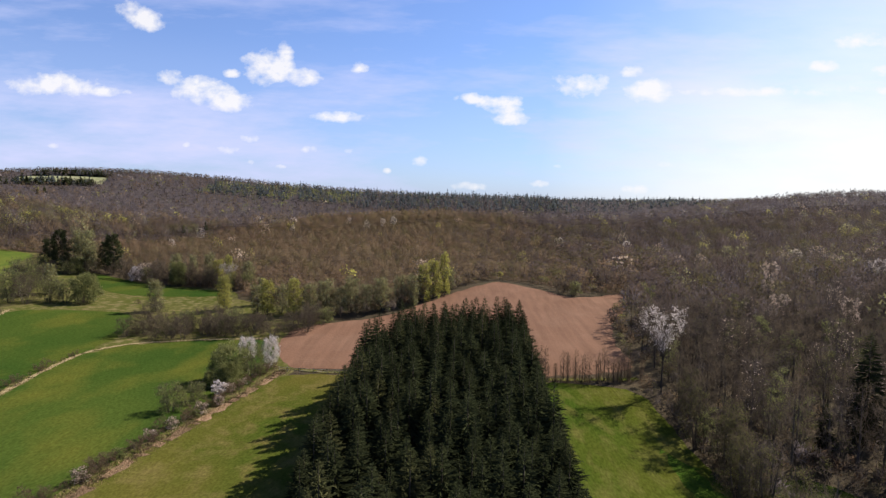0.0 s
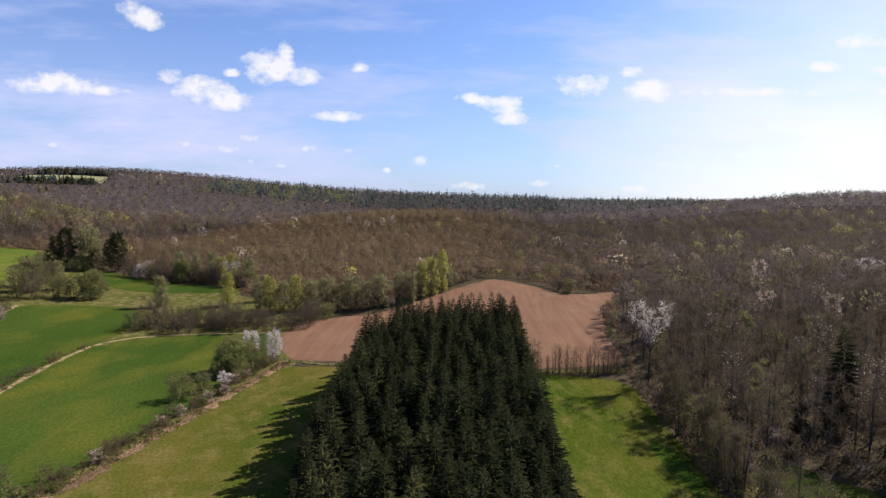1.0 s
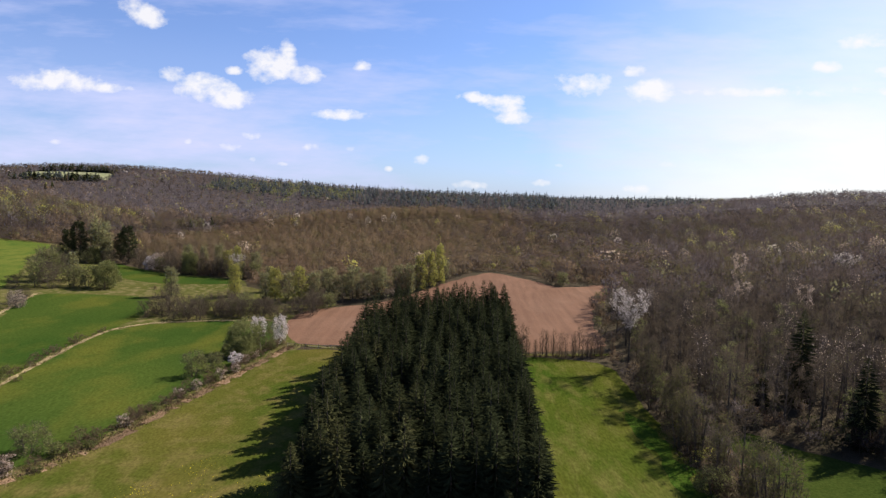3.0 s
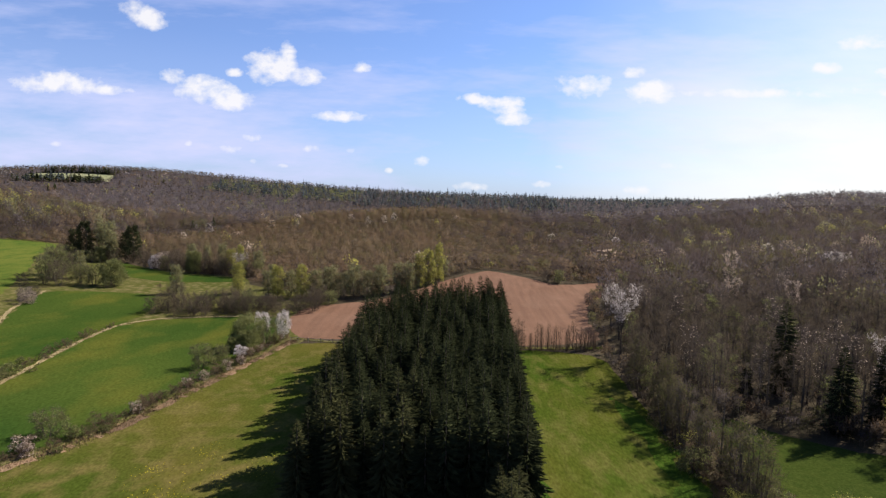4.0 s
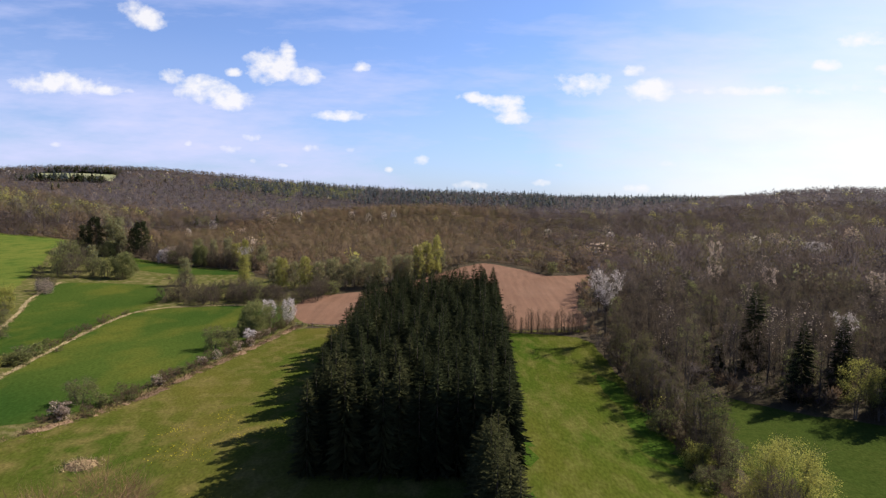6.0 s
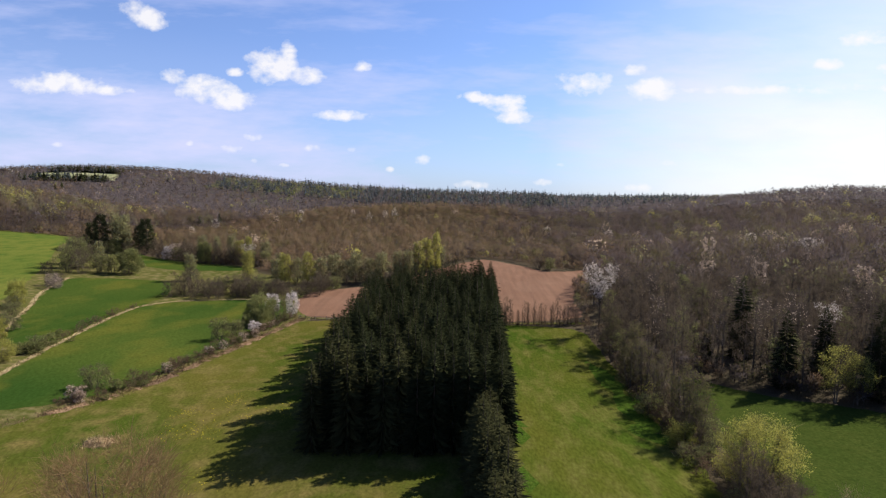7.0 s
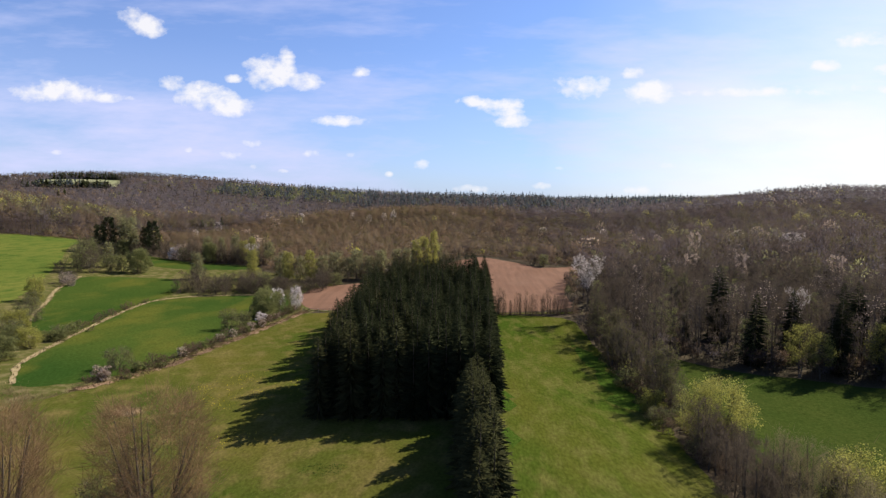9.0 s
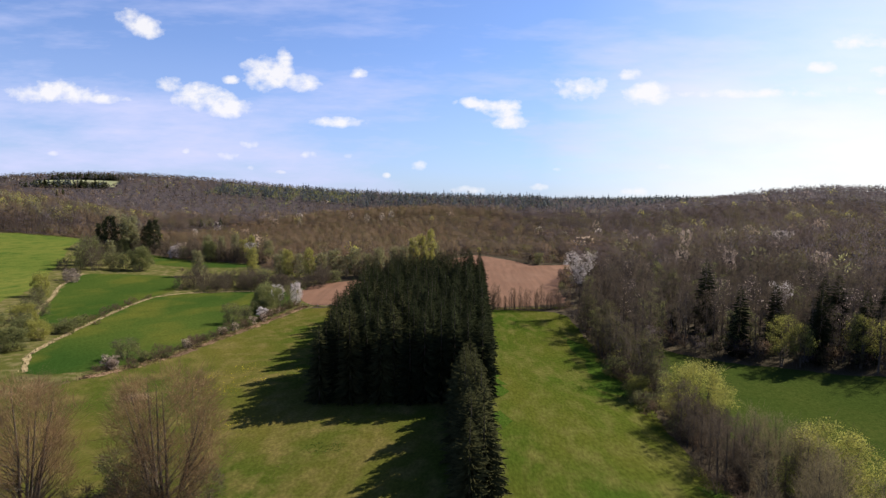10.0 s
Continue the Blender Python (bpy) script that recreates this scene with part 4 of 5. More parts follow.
# single trees that stand out of the woods: fresh green, blossoming, and dark conifers
STRIKING = {
    "fresh": [(189, 514), (209, 503), (132, 511), (161, 377), (196, 409), (198, 397), (257, 388), (256, 374), (306, 413), (330, 479), (363, 505), (327, 514), (296, 518), (-13, 481), (-309, 724), (225, 520), (150, 505)],
    "leafy": [(204, 402), (262, 392), (318, 470), (-242, 515), (190, 500), (300, 425)],
    "white": [(162, 276), (94, 406), (118, 398), (76, 416), (-146, 530), (-73, 486), (-60, 494), (-250, 740), (-176, 360), (-194, 442), (-136, 490), (-93, 515), (-52, 500)],
    "pink": [(180, 362), (189, 382), (153, 237), (187, 264), (194, 252), (119, 280), (111, 309), (168, 271), (158, 281), (200, 262)],
    "conifer": [(-215, 459), (-209, 486), (-159, 550), (-565, 782), (-490, 956), (-569, 801)],
}
some = np.array([q for spots in STRIKING.values() for q in spots], float)
kinds_of = np.array([KINDS[name] for name, spots in STRIKING.items() for _ in spots])
some_tall = rng.uniform(12.0, 16.0, len(some)) * np.where(inside(hill_zone, some[:, 0], some[:, 1]), 0.85, 1.0)
plant_wood("striking_trees", "fresh green and blossoming trees scattered through leafless woods", some, kinds_of, some_tall, templates(9, 210, 0.055, 0.24, 0.22, 0.26, 0.6), 13, mats=OPEN_SPRAYS)
# far woods up to the skyline
p = jittered(rng, -1150, 1150, 255, 1180, 10.0)
extra = np.concatenate([jittered(rng, -760, -540, 840, 1060, 5.0), jittered(rng, -430, 420, 880, 1110, 8.0)])
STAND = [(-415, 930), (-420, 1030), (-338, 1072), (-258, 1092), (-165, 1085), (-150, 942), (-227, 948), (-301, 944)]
HAZE_BACK = [(-165, 925), (-165, 1110), (420, 1110), (420, 900), (240, 905), (90, 930)]
DARK_STAND = [(-665, 845), (-668, 882), (-572, 924), (-558, 892)]
DARK_TOP = [(-740, 1006), (-735, 1045), (-585, 1045), (-590, 1015)]
extra = extra[inside(DARK_STAND, extra[:, 0], extra[:, 1]) | inside(DARK_TOP, extra[:, 0], extra[:, 1]) | inside(STAND, extra[:, 0], extra[:, 1]) | inside(HAZE_BACK, extra[:, 0], extra[:, 1])]
p = np.concatenate([p, extra])
keep = ~inside(OPEN, p[:, 0], p[:, 1]) & ~inside(hill_zone, p[:, 0], p[:, 1]) & in_view(p, 40) & ~((p[:, 0] > 40) & (p[:, 0] < 480) & (p[:, 1] < 520)) & ~((p[:, 0] > -420) & (p[:, 0] < -120) & (p[:, 1] < 520))
p = p[keep]
k = choose(rng, p, {"brown": 20, "warm": 30, "grey": 36, "olive": 11, "fresh": 1.4, "leafy": 1.5, "pink": 0.8, "white": 0.15})
dark = blotch(p, 120, 8)
k[(dark < -0.40) & (rng.random(len(p)) < 0.2)] = KINDS["leafy"]
k[(k == 9) & (p[:, 0] > 0)] = KINDS["grey"]
h = rng.uniform(11, 16, len(p))
# a mixed young stand on the long hill, dark spruces round the far pasture, tall wood on the near shoulder
SHOULDER = [(425, 690), (425, 800), (800, 800), (700, 560)]
dice = rng.random(len(p))
# bluish conifers here and on the back ridge carry the haze in their colour
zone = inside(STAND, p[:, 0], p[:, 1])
k[zone & (dice < 0.40)] = KINDS["haze_blue"]
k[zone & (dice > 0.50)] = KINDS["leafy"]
zone = inside(HAZE_BACK, p[:, 0], p[:, 1])
k[zone & (dice < 0.45)] = KINDS["haze_blue"]
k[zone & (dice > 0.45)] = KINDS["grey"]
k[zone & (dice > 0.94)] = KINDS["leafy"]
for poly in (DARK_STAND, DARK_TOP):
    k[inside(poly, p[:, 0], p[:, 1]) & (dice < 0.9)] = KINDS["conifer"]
    k[inside(poly, p[:, 0], p[:, 1]) & (dice < 0.25)] = KINDS["haze_blue"]
h[np.isin(k, [6, 10])] *= rng.uniform(0.9, 1.5, np.isin(k, [6, 10]).sum())
h[inside(SHOULDER, p[:, 0], p[:, 1])] *= 1.1
h[inside(DARK_TOP, p[:, 0], p[:, 1])] *= 0.66
h[(p[:, 0] > 180) & (p[:, 1] > 850)] *= 0.8
h[(p[:, 0] > 180) & (p[:, 0] < 430) & (p[:, 1] > 600)] *= 0.92
bare = ~inside(FAR_PASTURE, p[:, 0], p[:, 1])
p, k, h = p[bare], k[bare], h[bare]
field("far_pasture", "pale far pasture among the hilltop woods", "field", FAR_PASTURE, M_PALE, lift=0.4, grid=12.0, ragged=2.0)
crest = p[:, 1] > 840
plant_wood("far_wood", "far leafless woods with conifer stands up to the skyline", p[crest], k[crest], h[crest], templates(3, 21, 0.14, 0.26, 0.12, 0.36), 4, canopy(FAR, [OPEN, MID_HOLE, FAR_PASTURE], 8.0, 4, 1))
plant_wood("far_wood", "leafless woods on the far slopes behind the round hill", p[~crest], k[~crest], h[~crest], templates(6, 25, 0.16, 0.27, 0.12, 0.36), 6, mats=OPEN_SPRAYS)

# ---- trees of the near wood and the stream row ----
EDGE = "trees of the wood edge"
bare_trees = Nursery([
    broadleaf("bare_tree", "tree", 100 + i, hh, ww, lab, EDGE, stems=st, clumps=br, low=fi, up=up, twigs=46, twig_mat=tm, twig_width=0.055, leaves=lv, leaf_mat=lm, leaf_size=0.10)
    for i, (hh, ww, st, br, fi, up, tm, lv, lm, lab) in enumerate((
        (15.0, 6.5, 1, 17, 0.32, 0.9, M_TWIG_N, 0, None, "tall leafless brown tree at the wood edge"),
        (14.0, 6.0, 1, 16, 0.34, 0.9, M_TWIG_N, 0, None, "tall leafless grey-brown tree at the wood edge"),
        (13.0, 6.5, 2, 16, 0.25, 0.7, M_TWIG, 14, M_BUD, "twin-stemmed tree with olive buds"),
        (12.0, 5.5, 4, 17, 0.22, 1.0, M_TWIG, 14, M_BUD, "slender many-stemmed tree with faint buds"),
        (15.5, 5.5, 1, 17, 0.36, 1.0, M_TWIG, 10, M_PINK, "tall slim tree with reddish buds"),
        (11.0, 6.0, 2, 15, 0.15, 0.6, M_TWIG, 120, M_LEAF, "small tree in pale olive young leaf"),
        (12.5, 7.0, 2, 24, 0.30, 0.6, M_BUD, 110, M_FRESH, "small tree in fresh yellow-green leaf"),
        (12.5, 6.0, 3, 24, 0.16, 0.9, M_TWIG_N, 60, M_BUD, "many-stemmed tree with olive-brown buds by the stream"),
        (11.5, 6.5, 4, 24, 0.10, 0.8, M_TWIG_N, 80, M_BUD, "bushy olive-budding tree by the stream"),
    ))
])
rng = np.random.default_rng(21)
p = jittered(rng, 40, 122, 40, 170, 5.2)
p = p[inside(NEAR_WOOD, p[:, 0], p[:, 1]) & ~inside(OPEN, p[:, 0], p[:, 1])]
for x, y in p:
    if math.hypot(x - 44.0, y - 121.5) < 5.0:
        continue
    bare_trees.put(int(rng.choice([0, 1, 2, 3, 4, 5], p=[0.28, 0.25, 0.17, 0.14, 0.12, 0.04])), x, y, turn=rng.uniform(0, 360), size=rng.uniform(0.85, 1.12))

# shrubs: brown, grey-green, and blossoming ones
SHRUB = "shrubs of the hedges"
shrubs = Nursery([
    broadleaf("shrub", "shrub", 200 + i, 3.0, 3.2, lab, SHRUB, stems=4, clumps=11, low=0.12, up=0.5, twigs=48, simple=True, twig_mat=tm, twig_width=0.045, leaves=lv, leaf_mat=lm, leaf_size=0.10, leaf_name=nm, full=0.5)
    for i, (tm, lv, lm, nm, lab) in enumerate((
        (M_TWIG_H, 0, None, "foliage", "low leafless brown shrub in a hedge"),
        (M_BUD, 80, M_LEAF, "foliage", "grey-green budding shrub between the fields"),
        (M_BUD, 130, M_LEAF, "foliage", "rounded green shrub in young spring leaf"),
        (M_TWIG_G, 130, M_WHITE, "blossom", "shrub covered with bright white blossom"),
        (M_TWIG_H, 40, M_PINK, "blossom", "brown shrub with fading pale blossom"),
        (M_BUD, 130, M_FRESH, "foliage", "rounded yellow-green shrub in fresh leaf"),
    ))
])
BROWN, GREYG, GREEN, WHITE, PALE, YELLOW = range(6)
bushes = Nursery([
    broadleaf("shrub", "shrub", 220 + i, 6.5, 7.5, lab, SHRUB, stems=6, clumps=34, low=0.10, up=0.6, twigs=tw, simple=True, twig_mat=tm, twig_width=0.05, leaves=lv, leaf_mat=lm, leaf_size=0.11, leaf_name=nm, full=0.4, clump=0.15)
    for i, (tm, tw, lv, lm, nm, lab) in enumerate((
        (M_TWIG_N, 50, 0, None, "foliage", "broad leafless brown bush in a thicket"),
        (M_TWIG_N, 34, 62, M_LEAF, "foliage", "broad grey-brown bush with opening buds"),
        (M_BUD, 26, 200, M_LEAF, "foliage", "broad rounded bush in young green leaf"),
        (M_TWIG_G, 30, 95, M_WHITE, "blossom", "broad bush covered with white blossom"),
        (M_TWIG, 45, 36, M_PINK, "blossom", "broad brown bush with fading pale blossom"),
        (M_BUD, 26, 120, M_FRESH, "foliage", "broad rounded bush in yellow-green leaf"),
    ))
])


def shrub(kind, x, y, width, tall):
    if width > 4.4:
        bushes.put(kind, x, y, turn=(x * 37 + y * 91) % 360, size=width / 7.5, tall=tall / 6.5 * 7.5 / width)
    else:
        shrubs.put(kind, x, y, turn=(x * 37 + y * 91) % 360, size=width / 3.2, tall=tall / 3.0 * 3.2 / width)


def place_wave(x, y):
    """A steady wavering number from a place."""
    return noise.noise((x * 0.37, y * 0.41, 2.5)) * 1.6


# field hedge beside the meadow
shrub(WHITE, -45.4, 142.0, 5.2, 7.6)
shrub(WHITE, -53.4, 147.5, 5.6, 6.0)
shrub(WHITE, -49.4, 119.8, 4.3, 3.2)
shrub(GREEN, -51.4, 129.8, 10.0, 9.0)
shrub(GREYG, -47.8, 134.0, 7.8, 7.8)
shrub(GREEN, -50.0, 126.5, 6.6, 5.6)
shrub(GREYG, -54.6, 109.5, 6.8, 6.0)
shrub(GREEN, -53.0, 124.0, 4.3, 4.2)
shrub(YELLOW, -98.0, 93.0, 4.2, 3.4)
shrub(GREYG, -52.5, 115.5, 5.0, 4.4)
shrub(GREYG, -60.8, 68.5, 6.6, 4.6)
shrub(BROWN, -56.6, 74.0, 3.4, 2.6)
shrub(PALE, -60.8, 63.0, 4.2, 2.6)
HEDGE = smooth_line([(-44.5, 139), (-48, 120), (-50.5, 105), (-52.5, 92), (-54.5, 79), (-57, 68), (-61, 60)], 2.0)
rng = np.random.default_rng(31)
for x, y in HEDGE:
    for extra in range(2):
        w = rng.uniform(1.5, 3.5)
        shrub(int(rng.choice([BROWN, GREYG, PALE], p=[0.70, 0.13, 0.17])), x + rng.normal(0.1, 0.9), y + rng.normal(0, 0.7), w, w * rng.uniform(0.5, 0.85))
# shrubs along the grass lines between the fields
for x, y, w, t, kind in ((-89, 107, 2.0, 1.8, BROWN), (-90.5, 102, 2.0, 1.7, GREYG), (-88, 91, 4.2, 2.6, GREYG), (-87, 86, 3.2, 2.4, GREYG), (-87.5, 80, 5.5, 4.2, YELLOW), (-92, 82, 5.0, 4.0, GREEN), (-86, 70, 6.5, 4.6, GREEN),
                         (-90, 66, 6.5, 4.8, YELLOW), (-83, 60, 5.0, 4.0, GREYG), (-96, 86, 5.5, 4.0, GREYG), (-103, 97, 6.0, 4.2, YELLOW), (-104, 104, 5.0, 3.6, GREYG), (-110, 108, 4.0, 3.4, GREYG), (-123, 131, 5.0, 7.0, YELLOW), (-121, 127, 4.4, 3.6, GREYG),
                         (-116, 120, 4.5, 3.2, GREYG), (-136, 164, 5.0, 4.2, PALE), (-132, 160, 5.0, 3.8, PALE), (-139, 172, 4.0, 3.0, BROWN), (-97, 75, 5.5, 3.6, GREYG), (-94, 70, 5.5, 4.0, GREEN), (-98, 64, 6.0, 4.2, GREEN), (-88, 62, 5.0, 3.8, YELLOW), (-81, 56, 4.6, 3.6, GREYG), (-92, 57, 5.5, 4.0, GREYG), (-104, 88, 5.0, 3.8, GREEN), (-100, 80, 5.0, 3.4, BROWN), (-85, 98, 1.8, 1.2, BROWN), (-91, 118, 1.8, 1.4, BROWN), (-93, 128, 1.8, 1.2, BROWN)):
    shrub(kind, x, y, 1.3 * w, 1.15 * t)
for x, y in smooth_line([(-93.8, 142), (-93.3, 128), (-90.8, 114), (-87.3, 98), (-84.8, 87)], 2.6):
    w = abs(place_wave(x, y)) * 2.6 + 1.0
    shrub(GREYG if w > 3.4 else BROWN, x - 0.7, y, w, 0.7 * w)
# thicket between the crop fields
rng = np.random.default_rng(33)
for row in range(3):
    for x in np.arange(-94 + 1.5 * row, -42, 4.4):
        w = rng.uniform(4.8, 9.6)
        shrub(int(rng.choice([BROWN, GREYG, GREEN], p=[0.84, 0.11, 0.05])), x + rng.normal(0, 0.8), 162.5 + 0.28 * max(0, x + 82) + 5.5 * row + rng.normal(0, 1.2), w, w * rng.uniform(0.50, 1.05))
# row below the hill wood, with blossom
for x in np.arange(-142, -82, 3.0):
    w = rng.uniform(6.0, 9.5)
    shrub(int(rng.choice([BROWN, GREYG, GREEN, PALE, WHITE], p=[0.5, 0.32, 0.06, 0.07, 0.05])), x, 244 - 0.2 * (x + 130) + rng.normal(0, 1.2), w, w * rng.uniform(0.85, 1.35))
for x, y, w, t, kind in ((-128, 199, 11.5, 11.0, GREEN), (-134, 197, 9.0, 8.6, GREYG), (-139, 196, 9.0, 8.5, GREYG), (-143, 190, 9.0, 10.0, BROWN), (-148, 190, 10.0, 12.0, GREYG), (-151, 200, 10.5, 14.0, GREYG), (-156, 208, 10.0, 12.0, GREYG), (-158, 218, 8.0, 8.0, BROWN), (-152, 184, 6.0, 5.0, BROWN), (-163, 226, 7.0, 7.0, GREYG), (-128, 196, 4.5, 3.0, BROWN), (-112, 203, 3.0, 2.0, BROWN)):
    shrub(kind, x, y, w, t)

# bushes that close the foot of the dark pines
for x, y, w, t, kind in ((-165, 245, 8.0, 6.5, GREYG), (-171, 243, 8.0, 6.0, BROWN), (-158, 250, 8.5, 6.5, BROWN), (-178, 249, 8.0, 7.0, GREYG), (-163, 248, 7.0, 8.0, GREEN), (-152, 254, 7.0, 5.5, BROWN), (-184, 252, 7.0, 6.0, BROWN)):
    shrub(kind, x, y, w, t)

# slim young-leaved trees
POP = "slim trees in young leaf"
poplars = Nursery([
    broadleaf("slim_tree", "tree", 300 + i, 10.0, 4.4, lab, POP, clumps=40, low=0.06, up=0.9, twigs=26, twig_mat=M_TWIG_N, leaves=70, leaf_mat=lm, leaf_size=0.15, full=0.5, clump=0.21)
    for i, (lm, lab) in enumerate(((OPEN_SPRAYS[3], "slim tree in yellow-green young leaf"), (OPEN_SPRAYS[8], "slim tree in grey-green young leaf"), (OPEN_SPRAYS[8], "slim tree in pale olive young leaf")))
])
for x, y, t, s, kind in ((-101, 194, 1.0, 1.1, 1), (-80, 200, 1.1, 1.2, 0), (-63, 194, 1.1, 1.2, 0), (-59, 197, 0.9, 1.2, 2), (-54, 194, 1.15, 1.2, 0), (-50, 199, 0.9, 1.3, 1), (-44, 197, 1.05, 1.5, 1), (-39, 198, 0.8, 1.2, 2), (-35, 197, 1.1, 1.4, 1), (-30, 199, 0.85, 1.2, 2), (-25, 199, 1.05, 1.4, 1),
                         (-19, 205, 1.0, 1.1, 2), (-11, 211, 1.25, 1.2, 0), (-7.5, 215, 1.3, 1.25, 0), (-3.5, 219, 1.45, 1.0, 0), (-2, 226, 0.8, 1.0, 2), (-163, 252, 1.75, 2.3, 1), (-168, 262, 1.5, 2.0, 2), (-70, 210, 0.9, 0.9, 2), (-112, 247, 1.1, 0.9, 2), (-95, 243, 1.2, 0.9, 0), (-146, 207, 1.0, 1.0, 2), (-151, 199, 1.0, 0.9, 2), (-120, 249, 1.1, 1.2, 2), (-105, 247, 1.2, 1.1, 1), (-100, 245, 1.0, 1.2, 0), (-86, 241, 1.0, 1.2, 2), (-67, 196, 0.9, 1.2, 1), (-15, 206, 1.0, 1.2, 1)):
    poplars.put(kind, x, y, turn=(x * 53) % 360, size=1.25 * s, tall=1.12 * t / s / 1.15)
# blossoming trees
blossoms = Nursery([
    broadleaf("blossom_tree", "tree", 330, 15.0, 10.5, "tall wild cherry with white blossom at the wood edge", "blossoming trees", clumps=62, low=0.50, up=1.1, twigs=24, twig_mat=M_TWIG_N, leaves=46, leaf_mat=M_WHITE, leaf_size=0.088, clump=0.115, fan=1.5, full=0.35, leaf_name="blossom"),
    broadleaf("blossom_tree", "tree", 331, 14.0, 6.5, "wild cherry with fading pinkish blossom among bare trees", "blossoming trees", clumps=36, low=0.44, up=0.9, twigs=26, leaves=40, leaf_mat=M_PINK, leaf_size=0.10, clump=0.11, fan=0.8, leaf_name="blossom"),
])
blossoms.put(0, 44.0, 123.0, size=1.0, tall=1.36)
blossoms.put(1, 87, 157, turn=40, size=1.05)
blossoms.put(1, 99, 184, turn=10, size=1.05, tall=1.35)
blossoms.put(0, 150, 206, turn=30, size=0.9, label="white-blossomed wild cherry high in the wood")
for x, y, turn in ((79, 162, 20), (73, 139, 100), (87, 134, 200), (72, 125, 300), (62, 186, 50)):
    bare_trees.put(5, x, y, turn=turn, size=1.25, label="tree in pale olive young leaf within the wood")
blossoms.put(0, 87.5, 95, turn=120, size=0.52, tall=1.9, label="white-blossomed wild cherry inside the wood")
blossoms.put(1, 99, 146, turn=200, size=0.95, tall=1.15)
blossoms.put(1, 118, 128, turn=200, size=1.0, tall=1.1)
blossoms.put(0, -94, 240, turn=70, size=0.75, label="white-blossomed tree below the hill wood")
# dark pines
pines = Nursery([
    broadleaf("pine_tree", "pine tree", 340 + i, 15.0, 8.0, "dark green broad-crowned pine", "dark pines", clumps=54, low=0.14, up=0.35, twigs=14, twig_mat=M_PINE, leaves=90, leaf_mat=M_PINE, leaf_size=0.16, clump=0.13, leaf_name="needles", twig_width=0.12) for i in range(2)
])
for x, y, s in ((-177, 251, 0.85), (-170.5, 249, 1.12), (-165, 254, 0.8), (-152, 256, 1.1), (-158, 260, 0.85)):
    pines.put(int(abs(x)) % 2, x, y, turn=x * 40 % 360, size=1.2 * s)
for x, y, s in ((71, 82, 1.0), (80, 84, 1.0), (88, 80, 1.1), (94, 84, 1.05), (84, 74, 1.0), (92, 72, 0.98), (99, 76, 1.05), (62, 97, 0.55), (71.5, 101, 1.22)):
    spruces.put(int(abs(x)) % 4, x, y, turn=x * 40 % 360, size=s, tall=1.0, label="dark spruce standing among leafless trees of the wood")

# row of trees along the stream
ROW = "trees of the stream row"
willows = Nursery([
    broadleaf("willow", "willow tree", 350 + i, 9.5, 11.0, "round willow in fresh yellow-green leaf", ROW, stems=6, clumps=84, low=0.10, up=0.6, twigs=30, twig_long=0.8, twig_mat=M_BUD, leaves=310, leaf_mat=OPEN_SPRAYS[3], leaf_size=0.075, full=0.36, clump=0.13, thick=1.4) for i in range(2)
])
willows.put(0, 42.6, 37.0, turn=10, size=1.05)
willows.put(1, 46.6, 13.0, turn=80, size=1.02, tall=0.95)
willows.put(1, 54.0, 9.0, turn=200, size=0.9)
bare_trees.put(5, 41.8, 47.5, turn=150, size=0.62, label="small tree in pale olive young leaf beside the willow")
bare_trees.put(8, 41.2, 51.0, turn=60, size=0.66, label="bushy olive-budding tree beside the willow")
for x, y, turn, size in ((75.5, 73.0, 30, 0.95), (79.0, 71.8, 140, 0.8), (89.0, 69.0, 250, 0.95), (93.0, 67.8, 10, 0.85)):
    bare_trees.put(6, x, y, turn=turn, size=size, label="yellow-green tree before the dark wood edge")
rng = np.random.default_rng(41)
for y in np.arange(54, 113, 2.6):
    x = 42.5 + 1.5 * math.sin(y * 0.07)
    bare_trees.put(int(rng.choice([0, 1, 3, 5, 7, 8], p=[0.10, 0.20, 0.15, 0.05, 0.28, 0.22])), x + rng.normal(0, 1.2), y + rng.normal(0, 0.8), turn=rng.uniform(0, 360), size=rng.uniform(0.78, 1.04), label="budding tree in the row along the stream")
slender = Nursery([broadleaf("slender_tree", "tree", 370 + i, 10.5, 4.8, "slender leafless tree with an upright dark trunk by the stream", ROW, clumps=40, low=0.30, up=0.8, twigs=26, twig_mat=M_TWIG_L, twig_width=0.026, twig_long=1.2, full=0.4, thick=1.15) for i in range(4)])
for i, y in enumerate(np.arange(0, 21.5, 0.85)):
    slender.put(i % 4, 40.2 + 0.12 * y + rng.normal(0, 2.1), y + rng.normal(0, 0.4), turn=rng.uniform(0, 360), size=rng.uniform(0.68, 0.90))
for y in np.arange(13, 35, 1.3):
    bare_trees.put(int(rng.choice([0, 1])), 35.6 + 0.10 * y + rng.normal(0, 0.9), y, turn=rng.uniform(0, 360), size=rng.uniform(0.46, 0.64), label="dark leafless tree leaning over the stream bank")
